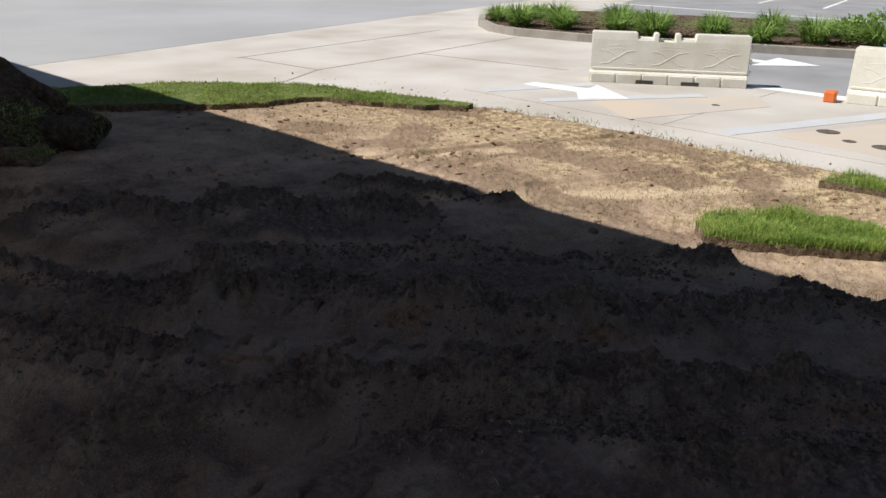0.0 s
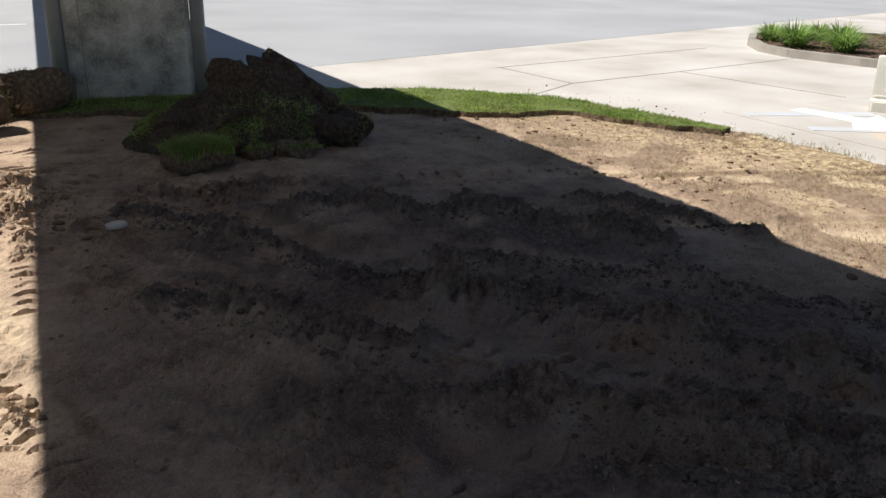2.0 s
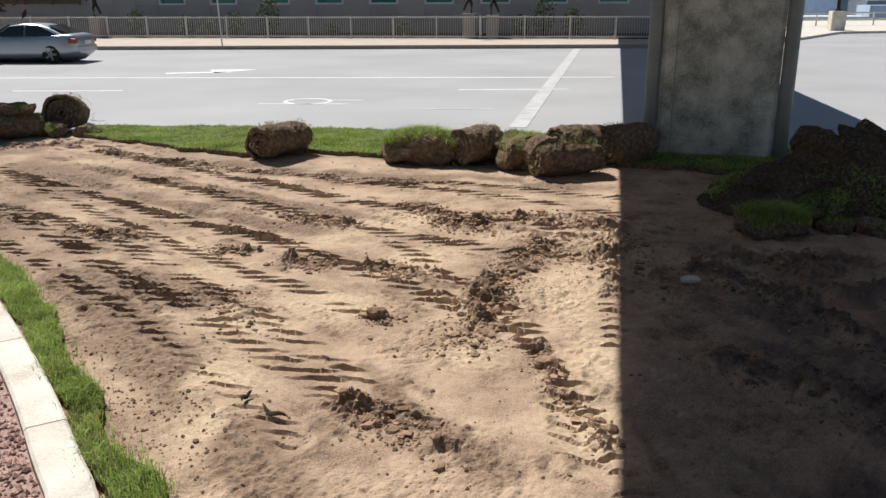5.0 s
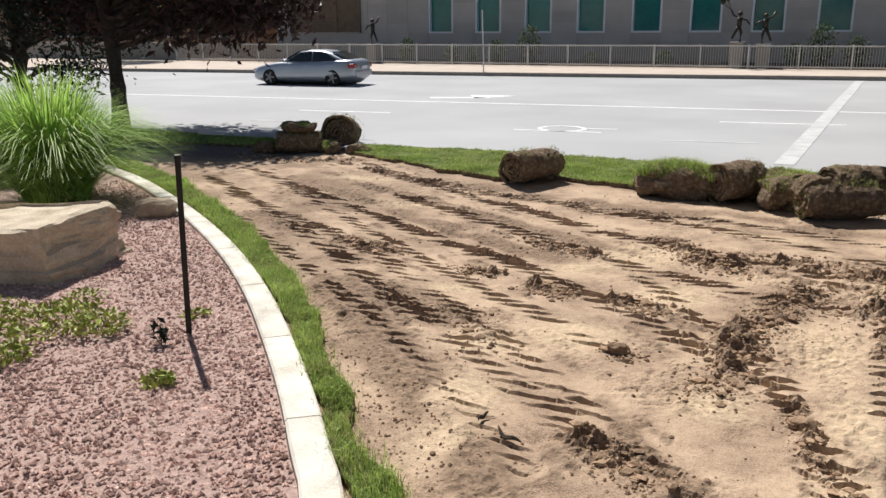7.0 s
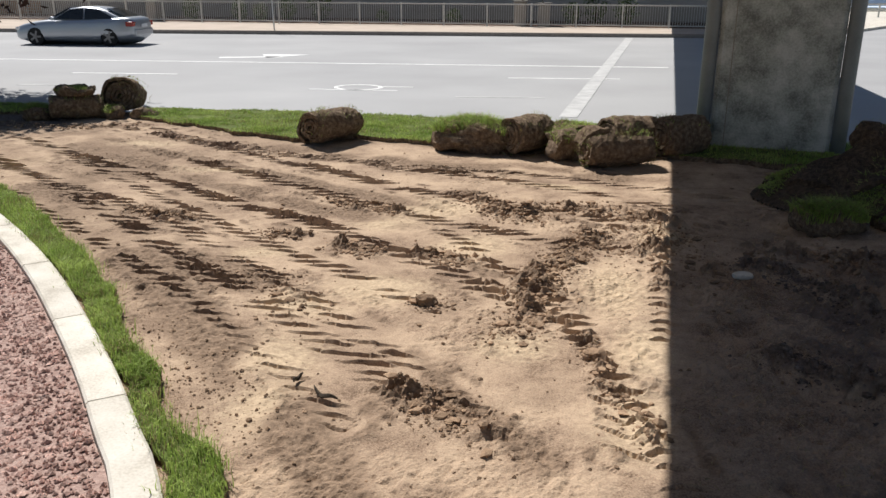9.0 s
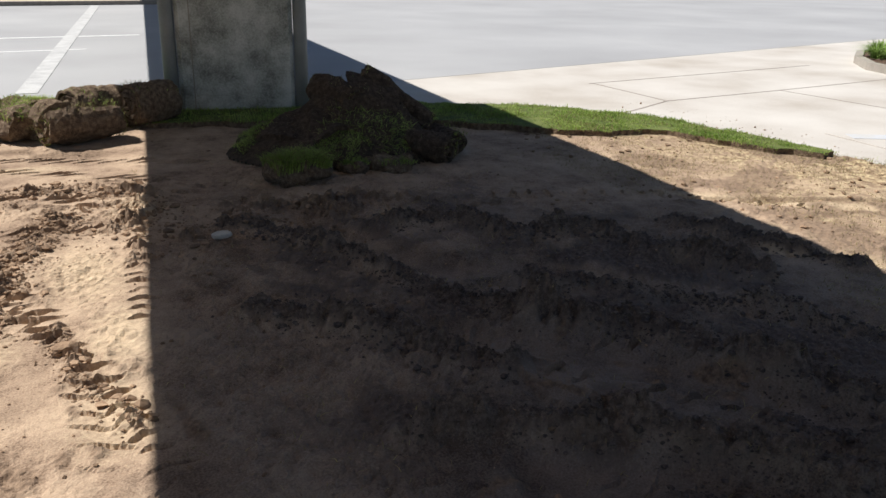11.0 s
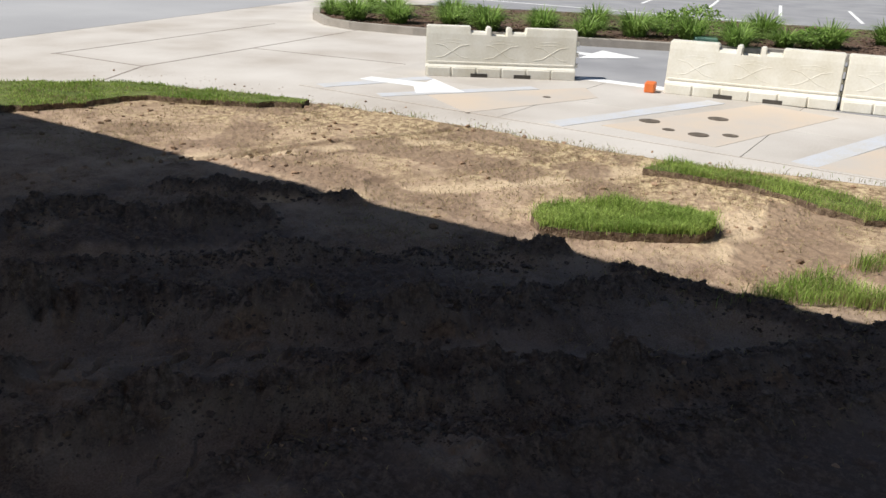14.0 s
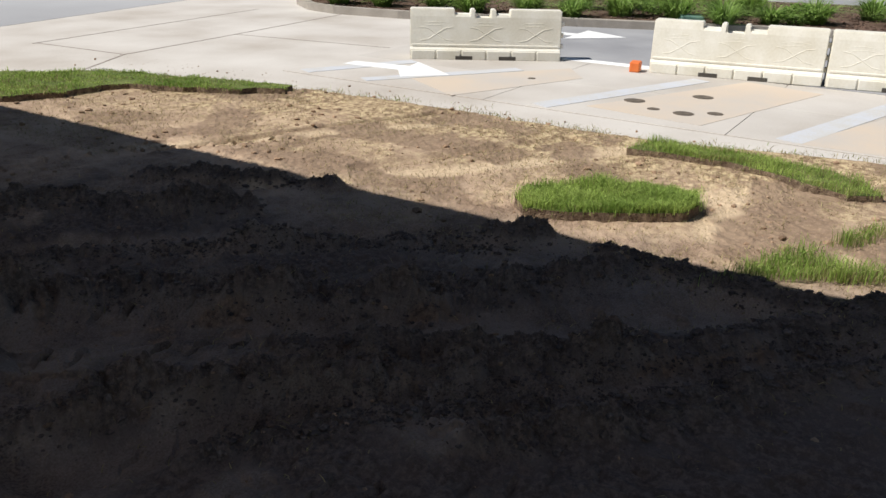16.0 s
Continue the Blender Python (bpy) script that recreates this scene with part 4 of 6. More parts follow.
def scatter_on(line, spread, count):
    p = np.array(line)
    seg = np.hypot(*np.diff(p, axis=0).T)
    at = rng.random(count) * seg.sum()
    k = np.minimum(np.searchsorted(np.cumsum(seg), at), len(seg) - 1)
    t = rng.random(count)[:, None]
    q = p[k] * (1 - t) + p[k + 1] * t + rng.normal(0, spread, (count, 2))
    return q[:, 0], q[:, 1]


def soil_crumbs():
    pairs, dark = [], []
    for line, spread, count in CLUMPS:
        x, y = scatter_on(line, spread * 0.85, count)
        size = 0.009 + 0.032 * rng.random(count) ** 3
        pairs.append(lumps(x, y, soil_height(x, y) + size * 0.15, size, 0.6, 0.9))
        count = count * 2
        x, y = scatter_on(line, spread, count)
        size = 0.004 + 0.012 * rng.random(count)
        pairs.append(lumps(x, y, soil_height(x, y) + size * 0.2, size, fine=True))
    for line, height, half in RIDGES:
        length = sum(math.dist(a, b) for a, b in zip(line, line[1:]))
        for n, lo, hi in ((int(length * 600), 0.005, 0.013), (int(length * 90), 0.011, 0.026)):
            x, y = scatter_on(line, half * 0.6, n)
            size = lo + (hi - lo) * rng.random(n) ** 2
            dark.append(lumps(x, y, soil_height(x, y) + size * 0.25, size, rough=0.7, fine=lo < 0.01))
    for line, spread, count in (([(-3.0, 4.3), (-2.3, 3.6), (-1.6, 2.9)], 0.2, 700), ([(-2.4, 4.0), (-1.6, 3.2)], 0.3, 400), ([(-2.75, 5.45), (-1.9, 4.65)], 0.2, 500), ([(-0.9, 3.7), (-0.2, 3.2)], 0.2, 250)):
        x, y = scatter_on(line, spread, count)
        size = 0.003 + 0.012 * rng.random(count) ** 3
        pairs.append(lumps(x, y, soil_height(x, y) + size * 0.25, size, fine=True))
    n = 3000
    x, y = rng.uniform(-7, 9.0, n), rng.uniform(-0.6, 10.6, n)
    ok = along(KERB, x, y)[0] > 0.5
    x, y = x[ok], y[ok]
    size = 0.004 + 0.018 * rng.random(len(x)) ** 6
    pairs.append(lumps(x, y, soil_height(x, y) + size * 0.25, size))
    n = 1400
    x, y = rng.uniform(5.3, 8.9, n), rng.uniform(-0.6, 9.0, n)
    ok = fbm(x * 1.6, y * 1.6, 99, 3) > 0.02
    x, y = x[ok], y[ok]
    size = 0.006 + 0.03 * rng.random(len(x)) ** 4
    pairs.append(lumps(x, y, soil_height(x, y) + size * 0.25, size, rough=0.7))
    stuff("soil_crumbs", *joined(*pairs), M["clod"], "crumbled brown clods along the tyre tracks", "soil clods")
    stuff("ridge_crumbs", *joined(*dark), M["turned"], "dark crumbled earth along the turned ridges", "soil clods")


soil_crumbs()

# ---- turf ----
STRIP = [(-7.6, 12.0), (-7.28, 11.84), (-6.2, 11.44), (-5.2, 11.0), (-4.45, 10.75), (-3.5, 11.2), (-2.4, 10.9), (-1.5, 10.75), (0, 11.0), (1.6, 10.5), (3.2, 10.2), (4.6, 9.75), (5.35, 9.15), (5.88, 8.6), (6.44, 8.42), (6.89, 8.46), (7.17, 8.25), (7.42, 7.6), (7.75, 7.0), (8.1, 6.6), (8.3, 6.62), (8.15, 7.15), (7.95, 8.1), (7.7, 8.9), (7.3, 9.5), (6.8, 10.0), (6.1, 10.62), (5.0, 11.05), (4.0, 11.7), (2.5, 12.5), (0.5, 12.95), (-2.6, 13.02), (-5.3, 13.1), (-8.1, 12.95)]


def turf_bed(name, outline, thick, label, seed, blade, density, width=0.006, dry=0.12, step=0.12, wob=0.07, full=0.75):
    """A slab of sod with a torn cut edge and standing blades."""
    pts = []
    for (x0, y0), (x1, y1) in zip(outline, outline[1:] + outline[:1]):
        k = max(1, int(math.hypot(x1 - x0, y1 - y0) / step))
        pts += [(x0 + (x1 - x0) * t / k, y0 + (y1 - y0) * t / k) for t in range(k)]
    pts = [(x + wob * fbm(x * 3, y * 3, seed, 3), y + wob * fbm(x * 3, y * 3, seed + 5, 3)) for x, y in pts]
    pts = [(float(x), float(y)) for x, y in pts]
    base = thing(name, label, "grass", kind="structure")
    if full > 0.5:
        me = bm_mesh("sod_edge", prism(bmesh.new(), pts, -0.05, thick), M["root"])
        me.materials.append(M["turf"])
        for p in me.polygons:
            p.material_index = int(p.normal.z > 0.9)
        part("sod_edge", me, None, base)
    xs, ys = np.array(pts).T
    n = int((xs.max() - xs.min()) * (ys.max() - ys.min()) * density)
    x, y = rng.uniform(xs.min(), xs.max(), n), rng.uniform(ys.min(), ys.max(), n)
    ok = inside(x, y, pts) & (rng.random(n) < full + (1.2 if full > 0.5 else 2.6) * fbm(x * 1.7, y * 1.7, seed + 2, 2))
    x, y = x[ok], y[ok]
    k = rng.integers(0, len(pts), int(len(pts) * 12))
    rimx, rimy = xs[k] + rng.normal(0, 0.035, len(k)), ys[k] + rng.normal(0, 0.035, len(k))
    x, y = np.concatenate([x, rimx]), np.concatenate([y, rimy])
    isdry = rng.random(len(x)) < np.clip(dry + 0.5 * fbm(x * 2.2, y * 2.2, seed + 7, 2), 0.02, 0.9)
    h = blade * np.clip(1 + 0.8 * fbm(x * 1.3, y * 1.3, seed + 3, 2) + 0.9 * fbm(x * 6, y * 6, seed + 4, 2), 0.3, 2)
    for nm, sel, mat, k in (("grass", ~isdry, M["blade"], 1.0), ("dead_grass", isdry, M["dry"], 0.75)):
        v, f = blades(x[sel], y[sel], np.full(sel.sum(), thick), h[sel] * k, width)
        tagged(part(nm, np_mesh(nm, v, f, mat), None, base), "", "", "", "stuff")
    return base


turf_bed("turf_strip", STRIP, 0.07, "mown green grass strip along the street with a cut sod edge", 41, 0.05, 3900, 0.008, 0.24, wob=0.15)
turf_bed("turf_under_tree", [(-14.5, 11.2), (-11.5, 11.9), (-9.6, 12.2), (-8.9, 12.6), (-8.9, 12.95), (-12, 13.0), (-16, 13.05), (-16.5, 11.4)], 0.05, "shaded grass strip under the street tree", 43, 0.06, 2600, 0.009, 0.3)

# grass between the edging and the soil
line = np.array(KERB)
tan = np.gradient(line, axis=0)
nor = np.stack([-tan[:, 1], tan[:, 0]], 1) / np.hypot(*tan.T)[:, None]
wide = np.interp(line[:, 1], [2.5, 4.6, 6, 7.5], [0.2, 0.22, 0.28, 0.42]) + 0.10 * fbm(line[:, 0] * 0.8, line[:, 1] * 0.8, 77, 2)
inner, outer = line + nor * 0.115, line + nor * (0.115 + wide)[:, None]
sel = (line[:, 0] > -13)
EDGE = [tuple(map(float, p)) for p in inner[sel]] + [tuple(map(float, p)) for p in outer[sel][::-1]]
turf_bed("turf_edging", EDGE, 0.045, "bright uncut grass strip beside the concrete edging", 51, 0.085, 15000, 0.005, 0.3, wob=0.1)
turf_bed("turf_patch", [(5.85, 2.25), (5.95, 1.9), (6.15, 1.55), (6.4, 1.2), (6.68, 1.15), (6.95, 1.28), (6.95, 1.65), (6.6, 2.2), (6.35, 2.45), (6.05, 2.4)], 0.06, "leftover rectangle of uncut green turf in the soil", 61, 0.095, 24000, 0.004, 0.08)
turf_bed("turf_remnant", [(8.0, 2.2), (8.05, 1.7), (8.1, 1.3), (7.85, 0.7), (7.62, 0.22), (7.8, 0.0), (8.1, 0.2), (8.35, 0.45), (8.4, 0.9), (8.45, 1.4), (8.45, 2.1)], 0.05, "ragged grass left along the driveway edge", 71, 0.085, 16000, 0.004, 0.25, full=0.62)
turf_bed("turf_remnant", [(5.35, 0.72), (5.7, 0.3), (6.0, -0.2), (6.5, -0.6), (7.2, -0.5), (7.0, -0.05), (6.62, 0.18), (6.1, 0.42), (5.7, 0.6)], 0.02, "ragged grass tufts at the edge of the shade", 73, 0.11, 9000, 0.004, 0.4, full=0.42)


def bank():
    """Thin dry grass on the earth bank that falls to the driveway."""
    n = 5200
    y = rng.uniform(-2, 7, n)
    x = np.interp(y, [-3, 0, 2, 6, 7, 8], [9.5, 9.25, 8.85, 8.75, 8.4, 7.9]) - 0.1 + rng.normal(0, 0.13, n)
    ok = rng.random(n) < 0.6 + 1.8 * fbm(x * 2, y * 2, 95, 2)
    v, f = blades(x[ok], y[ok], soil_height(x[ok], y[ok]) - 0.03, 0.07, 0.005, 1.3, 0.9)
    k = len(f) * 3 // 4 // 3 * 3
    stuff("bank_straw", v, f[:k], M["dry"], "thin dry grass along the driveway edge", "dead grass")
    stuff("bank_grass", v, f[k:], M["blade"], "sparse green blades along the driveway edge", "grass")


bank()


def straw():
    """Dead turf fibres lying on the scalped soil."""
    n = 42000
    x, y = rng.uniform(5.0, 9.0, n), rng.uniform(-0.8, 9.0, n)
    ok = (rng.random(n) < 0.55 + 1.6 * fbm(x * 1.4, y * 1.4, 81, 3)) & (x < np.interp(y, [0, 6, 8, 9], [8.9, 8.6, 7.6, 6.6]))
    x, y = x[ok], y[ok]
    v, f = blades(x, y, soil_height(x, y), 0.035, 0.004, 2.2, 1.2, 0.002)
    n = 5000
    x2, y2 = rng.uniform(0.6, 5.4, n), rng.uniform(-0.6, 9.6, n)
    ok = rng.random(n) < 0.5 + 1.4 * fbm(x2 * 1.1, y2 * 1.1, 83, 3)
    x2, y2 = x2[ok], y2[ok]
    v, f = joined((v, f), blades(x2, y2, soil_height(x2, y2) + 0.004, 0.03, 0.005, 2.4, 1.2, 0.001))
    stuff("dry_thatch", v, f, M["dry"], "dry cut grass stubble scattered over the soil", "dead grass")


straw()

# ---- gravel bed and its edging ----
BED = [tuple(map(float, p)) for p in (line - nor * 0.11)] + [(-30, -7), (-30, 11)]
sheet("gravel_bed", BED, -0.1, 0.035, M["gravel"], "bed of crushed reddish gravel inside the edging", "gravel")


def gravel():
    n = 105000
    x, y = -9.5 + 8.6 * rng.random(n), 0.9 + 8.0 * rng.random(n)
    dd = along(KERB, x, y)[0]
    near = np.hypot(x - 0.1, y + 0.4)
    ok = (dd < -0.12) & (rng.random(n) < np.clip(5.2 / near, 0, 1))
    x, y = x[ok], y[ok]
    size = 0.0065 + 0.014 * rng.random(len(x)) ** 1.6
    v, f = lumps(x, y, 0.036 + size * 0.25 + 0.01 * fbm(x * 2, y * 2, 91, 2), size, 0.7, 0.6, True)
    stuff("gravel_chips", v, f, M["chip"], "crushed reddish and mauve gravel chips", "gravel")


gravel()

edging = structure("edging", np_mesh("edging", [(0, 0, -0.2), (0.01, 0, -0.2), (0, 0.01, -0.2)], [(0, 1, 2)], M["kerb"]), "curved pale concrete edging between gravel and lawn", "edging")
run = np.concatenate([[0], np.cumsum(np.hypot(*np.diff(line, axis=0).T))])


def edging_stone(s0, s1):
    bm = bmesh.new()
    rings = []
    for s in np.linspace(s0 + 0.006, s1 - 0.006, 7):
        p = Vector((np.interp(s, run, line[:, 0]), np.interp(s, run, line[:, 1]), 0))
        n = Vector((np.interp(s, run, nor[:, 0]), np.interp(s, run, nor[:, 1]), 0)).normalized()
        rings.append([bm.verts.new(p + n * a + Vector((0, 0, b))) for a, b in ((-0.105, -0.1), (0.105, -0.1), (0.105, 0.068), (0.09, 0.08), (-0.09, 0.084), (-0.105, 0.07))])
    for a, b in zip(rings, rings[1:]):
        for k in range(6):
            bm.faces.new((a[k], a[(k + 1) % 6], b[(k + 1) % 6], b[k]))
    bm.faces.new(rings[0])
    bm.faces.new(rings[-1][::-1])
    bmesh.ops.recalc_face_normals(bm, faces=bm.faces[:])
    return bm


s = 0.0
while s < run[-1] - 0.5:
    step = min(1.32, run[-1] - s)
    part("edging_stone", edging_stone(s, s + step), M["kerb"], edging)
    s += step


# ---- footbridge ----
def pier():
    p = thing("bridge_pier", "stained grey concrete bridge pier with a drain pipe on each side", "bridge pier")
    ang = -8.6
    m = pose(2.24, 11.32, 0, 0, 0, ang)
    w, d = 0.775, 1.1
    bm = bmesh.new()
    prism(bm, [(-w + 0.06, 0), (w - 0.06, 0), (w, 0.06), (w, d - 0.06), (w - 0.06, d), (-w + 0.06, d), (-w, d - 0.06), (-w, 0.06)], -0.3, 4.2)
    bmesh.ops.transform(bm, matrix=m, verts=bm.verts)
    part("shaft", bm, M["pier"], p)
    part("seam", boxbm(-w + 0.19, -0.006, 0, -w + 0.202, 0.02, 4.19, m=m), M["joint"], p)
    for sx in (-1, 1):
        bm = bmesh.new()
        x = sx * (w + 0.10)
        tube(bm, [m @ Vector((x, 0.08, z)) for z in (-0.2, 1.0, 2.5, 4.2)], 0.095, 16)
        pipe = part("drain_pipe", bm, M["pipe"], p, "grey round drain pipe", smooth=True)
        part("pipe_clamp", boxbm(x - 0.115, -0.03, 2.7, x + 0.115, 0.19, 2.74, m=m), M["pipe"], pipe)


pier()


def deck():
    b = thing("footbridge_deck", "plain concrete footbridge deck high over the lawn and street", "bridge")
    left, right = (lambda y: -2.2 + 0.059 * y), (lambda y: 2.85 + 0.012 * y)
    bm = prism(bmesh.new(), [(left(-45), -45), (right(-45), -45), (right(47), 47), (left(47), 47)], 4.2, 4.6)
    part("slab", bm, M["pier"], b)
    part("parapet", prism(bmesh.new(), [(left(-45), -45), (left(-45) + 0.2, -45), (left(47) + 0.2, 47), (left(47), 47)], 4.6, 4.85), M["pier"], b)
    part("parapet", prism(bmesh.new(), [(right(-45) - 0.2, -45), (right(-45), -45), (right(47), 47), (right(47) - 0.2, 47)], 4.6, 4.9), M["pier"], b)


deck()


# ---- sod rolls ----
def fringe(parent, v, f, share=0.5):
    k = int(len(f) // 3 * share) * 3
    for nm, sub, mat in (("grass_fringe", f[:k], M["blade"]), ("dry_fringe", f[k:], M["dry"])):
        if len(sub):
            tagged(part(nm, np_mesh(nm, v, sub, mat), None, parent), "", "", "", "stuff")


def sod_roll(label, m, length=0.75, radius=0.27, squash=0.85, seed=0, hair=900, green=0.35, slump=0.0, earth="root"):
    """A strip of sod rolled up, root side out: an open spiral with ragged ends, a loose outer flap and blades between its layers."""
    r = thing("sod_roll", label, "sod roll", m, "rolls of lifted sod")
    turns = (radius - 0.05) / 0.062
    bm = bmesh.new()
    n, k, th = int(30 * turns), 22, 0.046
    grid = []
    for side in (0, 1):
        rows = []
        for i in range(n + 1):
            a = 2 * math.pi * turns * i / n
            rad = max(0.05 + (radius - 0.05) * i / n - side * th, 0.02)
            loose = max(0, i / n - 0.9) * 0.5
            row = []
            for j in range(k + 1):
                u = 2 * j / k - 1
                rad2 = (rad + loose) * (1 - 0.10 * abs(u) ** 5 - slump * (0.5 + 0.5 * u)) * (1 + 0.05 * noise.noise(Vector((u * 2.2, a * 0.5, seed))))
                y = u * 0.5 * length * (1 + 0.10 * noise.noise(Vector((a * 0.9, 0, seed))) + 0.05 * noise.noise(Vector((a * 3.1, 4, seed)))) + 0.10 * (1 - i / n) * radius * u
                co = Vector((math.cos(a + 3.9) * rad2, y, math.sin(a + 3.9) * rad2 * squash))
                w = noise.noise_vector(co * 3 + Vector((seed * 3.1, 0, 0))) * 0.035 + noise.noise_vector(co * 9 + Vector((0, seed * 1.9, 1))) * 0.018
                if side == 0:
                    w += noise.noise_vector(co * 24 + Vector((seed, 0, 3))) * 0.014
                co += w
                co.z = max(co.z + radius * squash - 0.03, -0.02)
                row.append(bm.verts.new(co))
            rows.append(row)
        grid.append(rows)
    for i in range(n):
        for j in range(k):
            bm.faces.new((grid[0][i][j], grid[0][i + 1][j], grid[0][i + 1][j + 1], grid[0][i][j + 1]))
            bm.faces.new((grid[1][i][j], grid[1][i][j + 1], grid[1][i + 1][j + 1], grid[1][i + 1][j]))
        for j in (0, k):
            bm.faces.new((grid[0][i][j], grid[1][i][j], grid[1][i + 1][j], grid[0][i + 1][j]))
    for i in (0, n):
        for j in range(k):
            bm.faces.new((grid[0][i][j], grid[0][i][j + 1], grid[1][i][j + 1], grid[1][i][j]))
    bmesh.ops.recalc_face_normals(bm, faces=bm.faces[:])
    part("root_mat", bm, M[earth], r, smooth=False)
    a = rng.random(hair) * 2 * np.pi * turns
    rad = 0.05 + (radius - 0.05) * a / (2 * np.pi * turns)
    end = np.where(rng.random(hair) < 0.5, -1, 1) * length / 2 * (0.94 + 0.06 * rng.random(hair))
    top = rng.random(hair) < green
    x, z = np.cos(a + 3.9) * (rad - 0.03), np.sin(a + 3.9) * (rad - 0.03) * squash + radius * squash - 0.03
    ta = rng.uniform(0.5, 2.5, hair)
    x, z = np.where(top, np.cos(ta) * radius * 0.93, x), np.where(top, np.sin(ta) * radius * squash * 0.93 + radius * squash - 0.03, z)
    y = np.where(top, rng.uniform(-0.5, 0.5, hair) * length, end)
    keep = ~top | (fbm(x * 5 + seed, y * 5, 5, 2) > 0.02)
    v, f = blades(x[keep], y[keep], np.maximum(z[keep], 0.01), 0.06, 0.006, 1.6, 1.2)
    fringe(r, v, f, 0.4)
    return r


def sod_slab(label, m, lx, ly, lz, seed=0, hair=1500, blade=0.11):
    """A folded slab or lump of sod with grass on its top."""
    r = thing("sod_slab", label, "sod", m, "rolls of lifted sod")
    bm = bmesh.new()
    bmesh.ops.create_cube(bm, size=1.0)
    bmesh.ops.subdivide_edges(bm, edges=bm.edges[:], cuts=13, use_grid_fill=True)
    for v in bm.verts:
        c = v.co.copy()
        q = c.normalized() * 0.6
        c = c.lerp(Vector((q.x, q.y, q.z * 0.9)), 0.6)
        c = Vector((c.x * lx, c.y * ly, (c.z + 0.5) * lz))
        c += noise.noise_vector(c * 4 + Vector((seed * 2.3, 0, 0))) * 0.09 + noise.noise_vector(c * 11 + Vector((seed, 5, 0))) * 0.035 + noise.noise_vector(c * 28 + Vector((seed, 5, 9))) * 0.014
        c.z = max(c.z, -0.01)
        v.co = c
    part("root_mat", bm, M["root"], r, smooth=False)
    x, y = rng.uniform(-0.48, 0.48, hair) * lx, rng.uniform(-0.48, 0.48, hair) * ly
    out = np.clip(np.hypot(x / lx, y / ly) * 2, 0, 1)
    z = 0.035 + lz * (0.5 + 0.46 * np.sqrt(1 - 0.8 * out**2)) + 0.03 * fbm(x * 4, y * 4, seed, 2)
    v, f = blades(x, y, z, blade, 0.007, 0.9, 0.9, 0.04)
    fringe(r, v, f, 0.8)
    return r


def sod_sheet(label, m, lx, ly, bend=60, seed=0, grass=True, hair=900, blade=0.07, earth="root"):
    """A lifted strip of sod draped over what lies under it: a bent slab with torn edges, grass or root side up."""
    r = thing("sod_sheet", label, "sod", m, "rolls of lifted sod")
    R, n, k, th = lx / radians(bend), 22, 16, 0.06

    def spot(u, v, down):
        a = u * radians(bend)
        c = Vector(((R - down) * math.sin(a), v * ly * (1 + 0.12 * noise.noise(Vector((u * 4, v, seed)))), (R - down) * math.cos(a) - R))
        c += noise.noise_vector(c * 3.5 + Vector((seed * 1.7, 0, 0))) * 0.05
        return c

    bm = bmesh.new()
    grid = []
    for side in (0, 1):
        rows = []
        for i in range(n + 1):
            u = (i / n - 0.5) * (1 + 0.06 * math.sin(seed + i))
            rows.append([bm.verts.new(spot(u, j / k - 0.5, side * th) + noise.noise_vector(Vector((i * 0.9, j * 0.9, seed + 7 * side))) * 0.012) for j in range(k + 1)])
        grid.append(rows)
    for i in range(n):
        for j in range(k):
            bm.faces.new((grid[0][i][j], grid[0][i + 1][j], grid[0][i + 1][j + 1], grid[0][i][j + 1]))
            bm.faces.new((grid[1][i][j], grid[1][i][j + 1], grid[1][i + 1][j + 1], grid[1][i + 1][j]))
        for j in (0, k):
            bm.faces.new((grid[0][i][j], grid[1][i][j], grid[1][i + 1][j], grid[0][i + 1][j]))
    for i in (0, n):
        for j in range(k):
            bm.faces.new((grid[0][i][j], grid[0][i][j + 1], grid[1][i][j + 1], grid[1][i][j]))
    bmesh.ops.recalc_face_normals(bm, faces=bm.faces[:])
    part("root_mat", bm, M[earth], r, smooth=False)
    count = hair if grass else 20
    p = np.array([spot(u, v, 0.01)[:] for u, v in rng.uniform(-0.5, 0.5, (count, 2))])
    v, f = blades(p[:, 0], p[:, 1], p[:, 2], blade, 0.007, 1.3, 1.0)
    fringe(r, v, f, 0.85 if grass else 0.3)
    return r


def rest(x, y):
    return float(soil_height(x, y))


sod_roll("lone roll of lifted sod lying at the edge of the grass", pose(-3.8, 10.85, 0.02, 0, 0, -30), 0.82, 0.30, 0.9, 1, 900, 0.3, 0.12)
sod_slab("thick folded slab of sod with long green grass on top", pose(-1.72, 10.75, -0.02, 0, 0, -6), 1.05, 0.62, 0.42, 2, 3200, 0.16)
sod_roll("brown roll of sod showing its matted root side", pose(-0.98, 10.68, 0.0, 0, 0, -38), 0.66, 0.31, 0.95, 3, 600, 0.1, 0.1)
sod_slab("crumpled sod lump with trailing grass", pose(-0.38, 10.45, 0.0, 0, 0, 20), 0.55, 0.5, 0.36, 4, 1500, 0.10)
sod_sheet("curled sod flap on top of the row", pose(-0.36, 10.75, 0.43, 0, 0, 30), 0.6, 0.5, 100, 5, True, 700, 0.08)
sod_roll("drooping roll of sod in front of the row", pose(0.22, 10.1, 0.0, 0, 0, -66), 0.9, 0.27, 0.88, 6, 900, 0.3, 0.2)
sod_sheet("brown sod flap hanging over the drooping roll", pose(-0.06, 10.06, 0.49, 0, 0, 20), 0.62, 0.3, 150, 16, False, 700, 0.09)
sod_roll("roll of sod at the back of the row", pose(0.45, 10.9, 0.02, 0, 0, -58), 0.8, 0.29, 0.92, 7, 700, 0.3, 0.1)
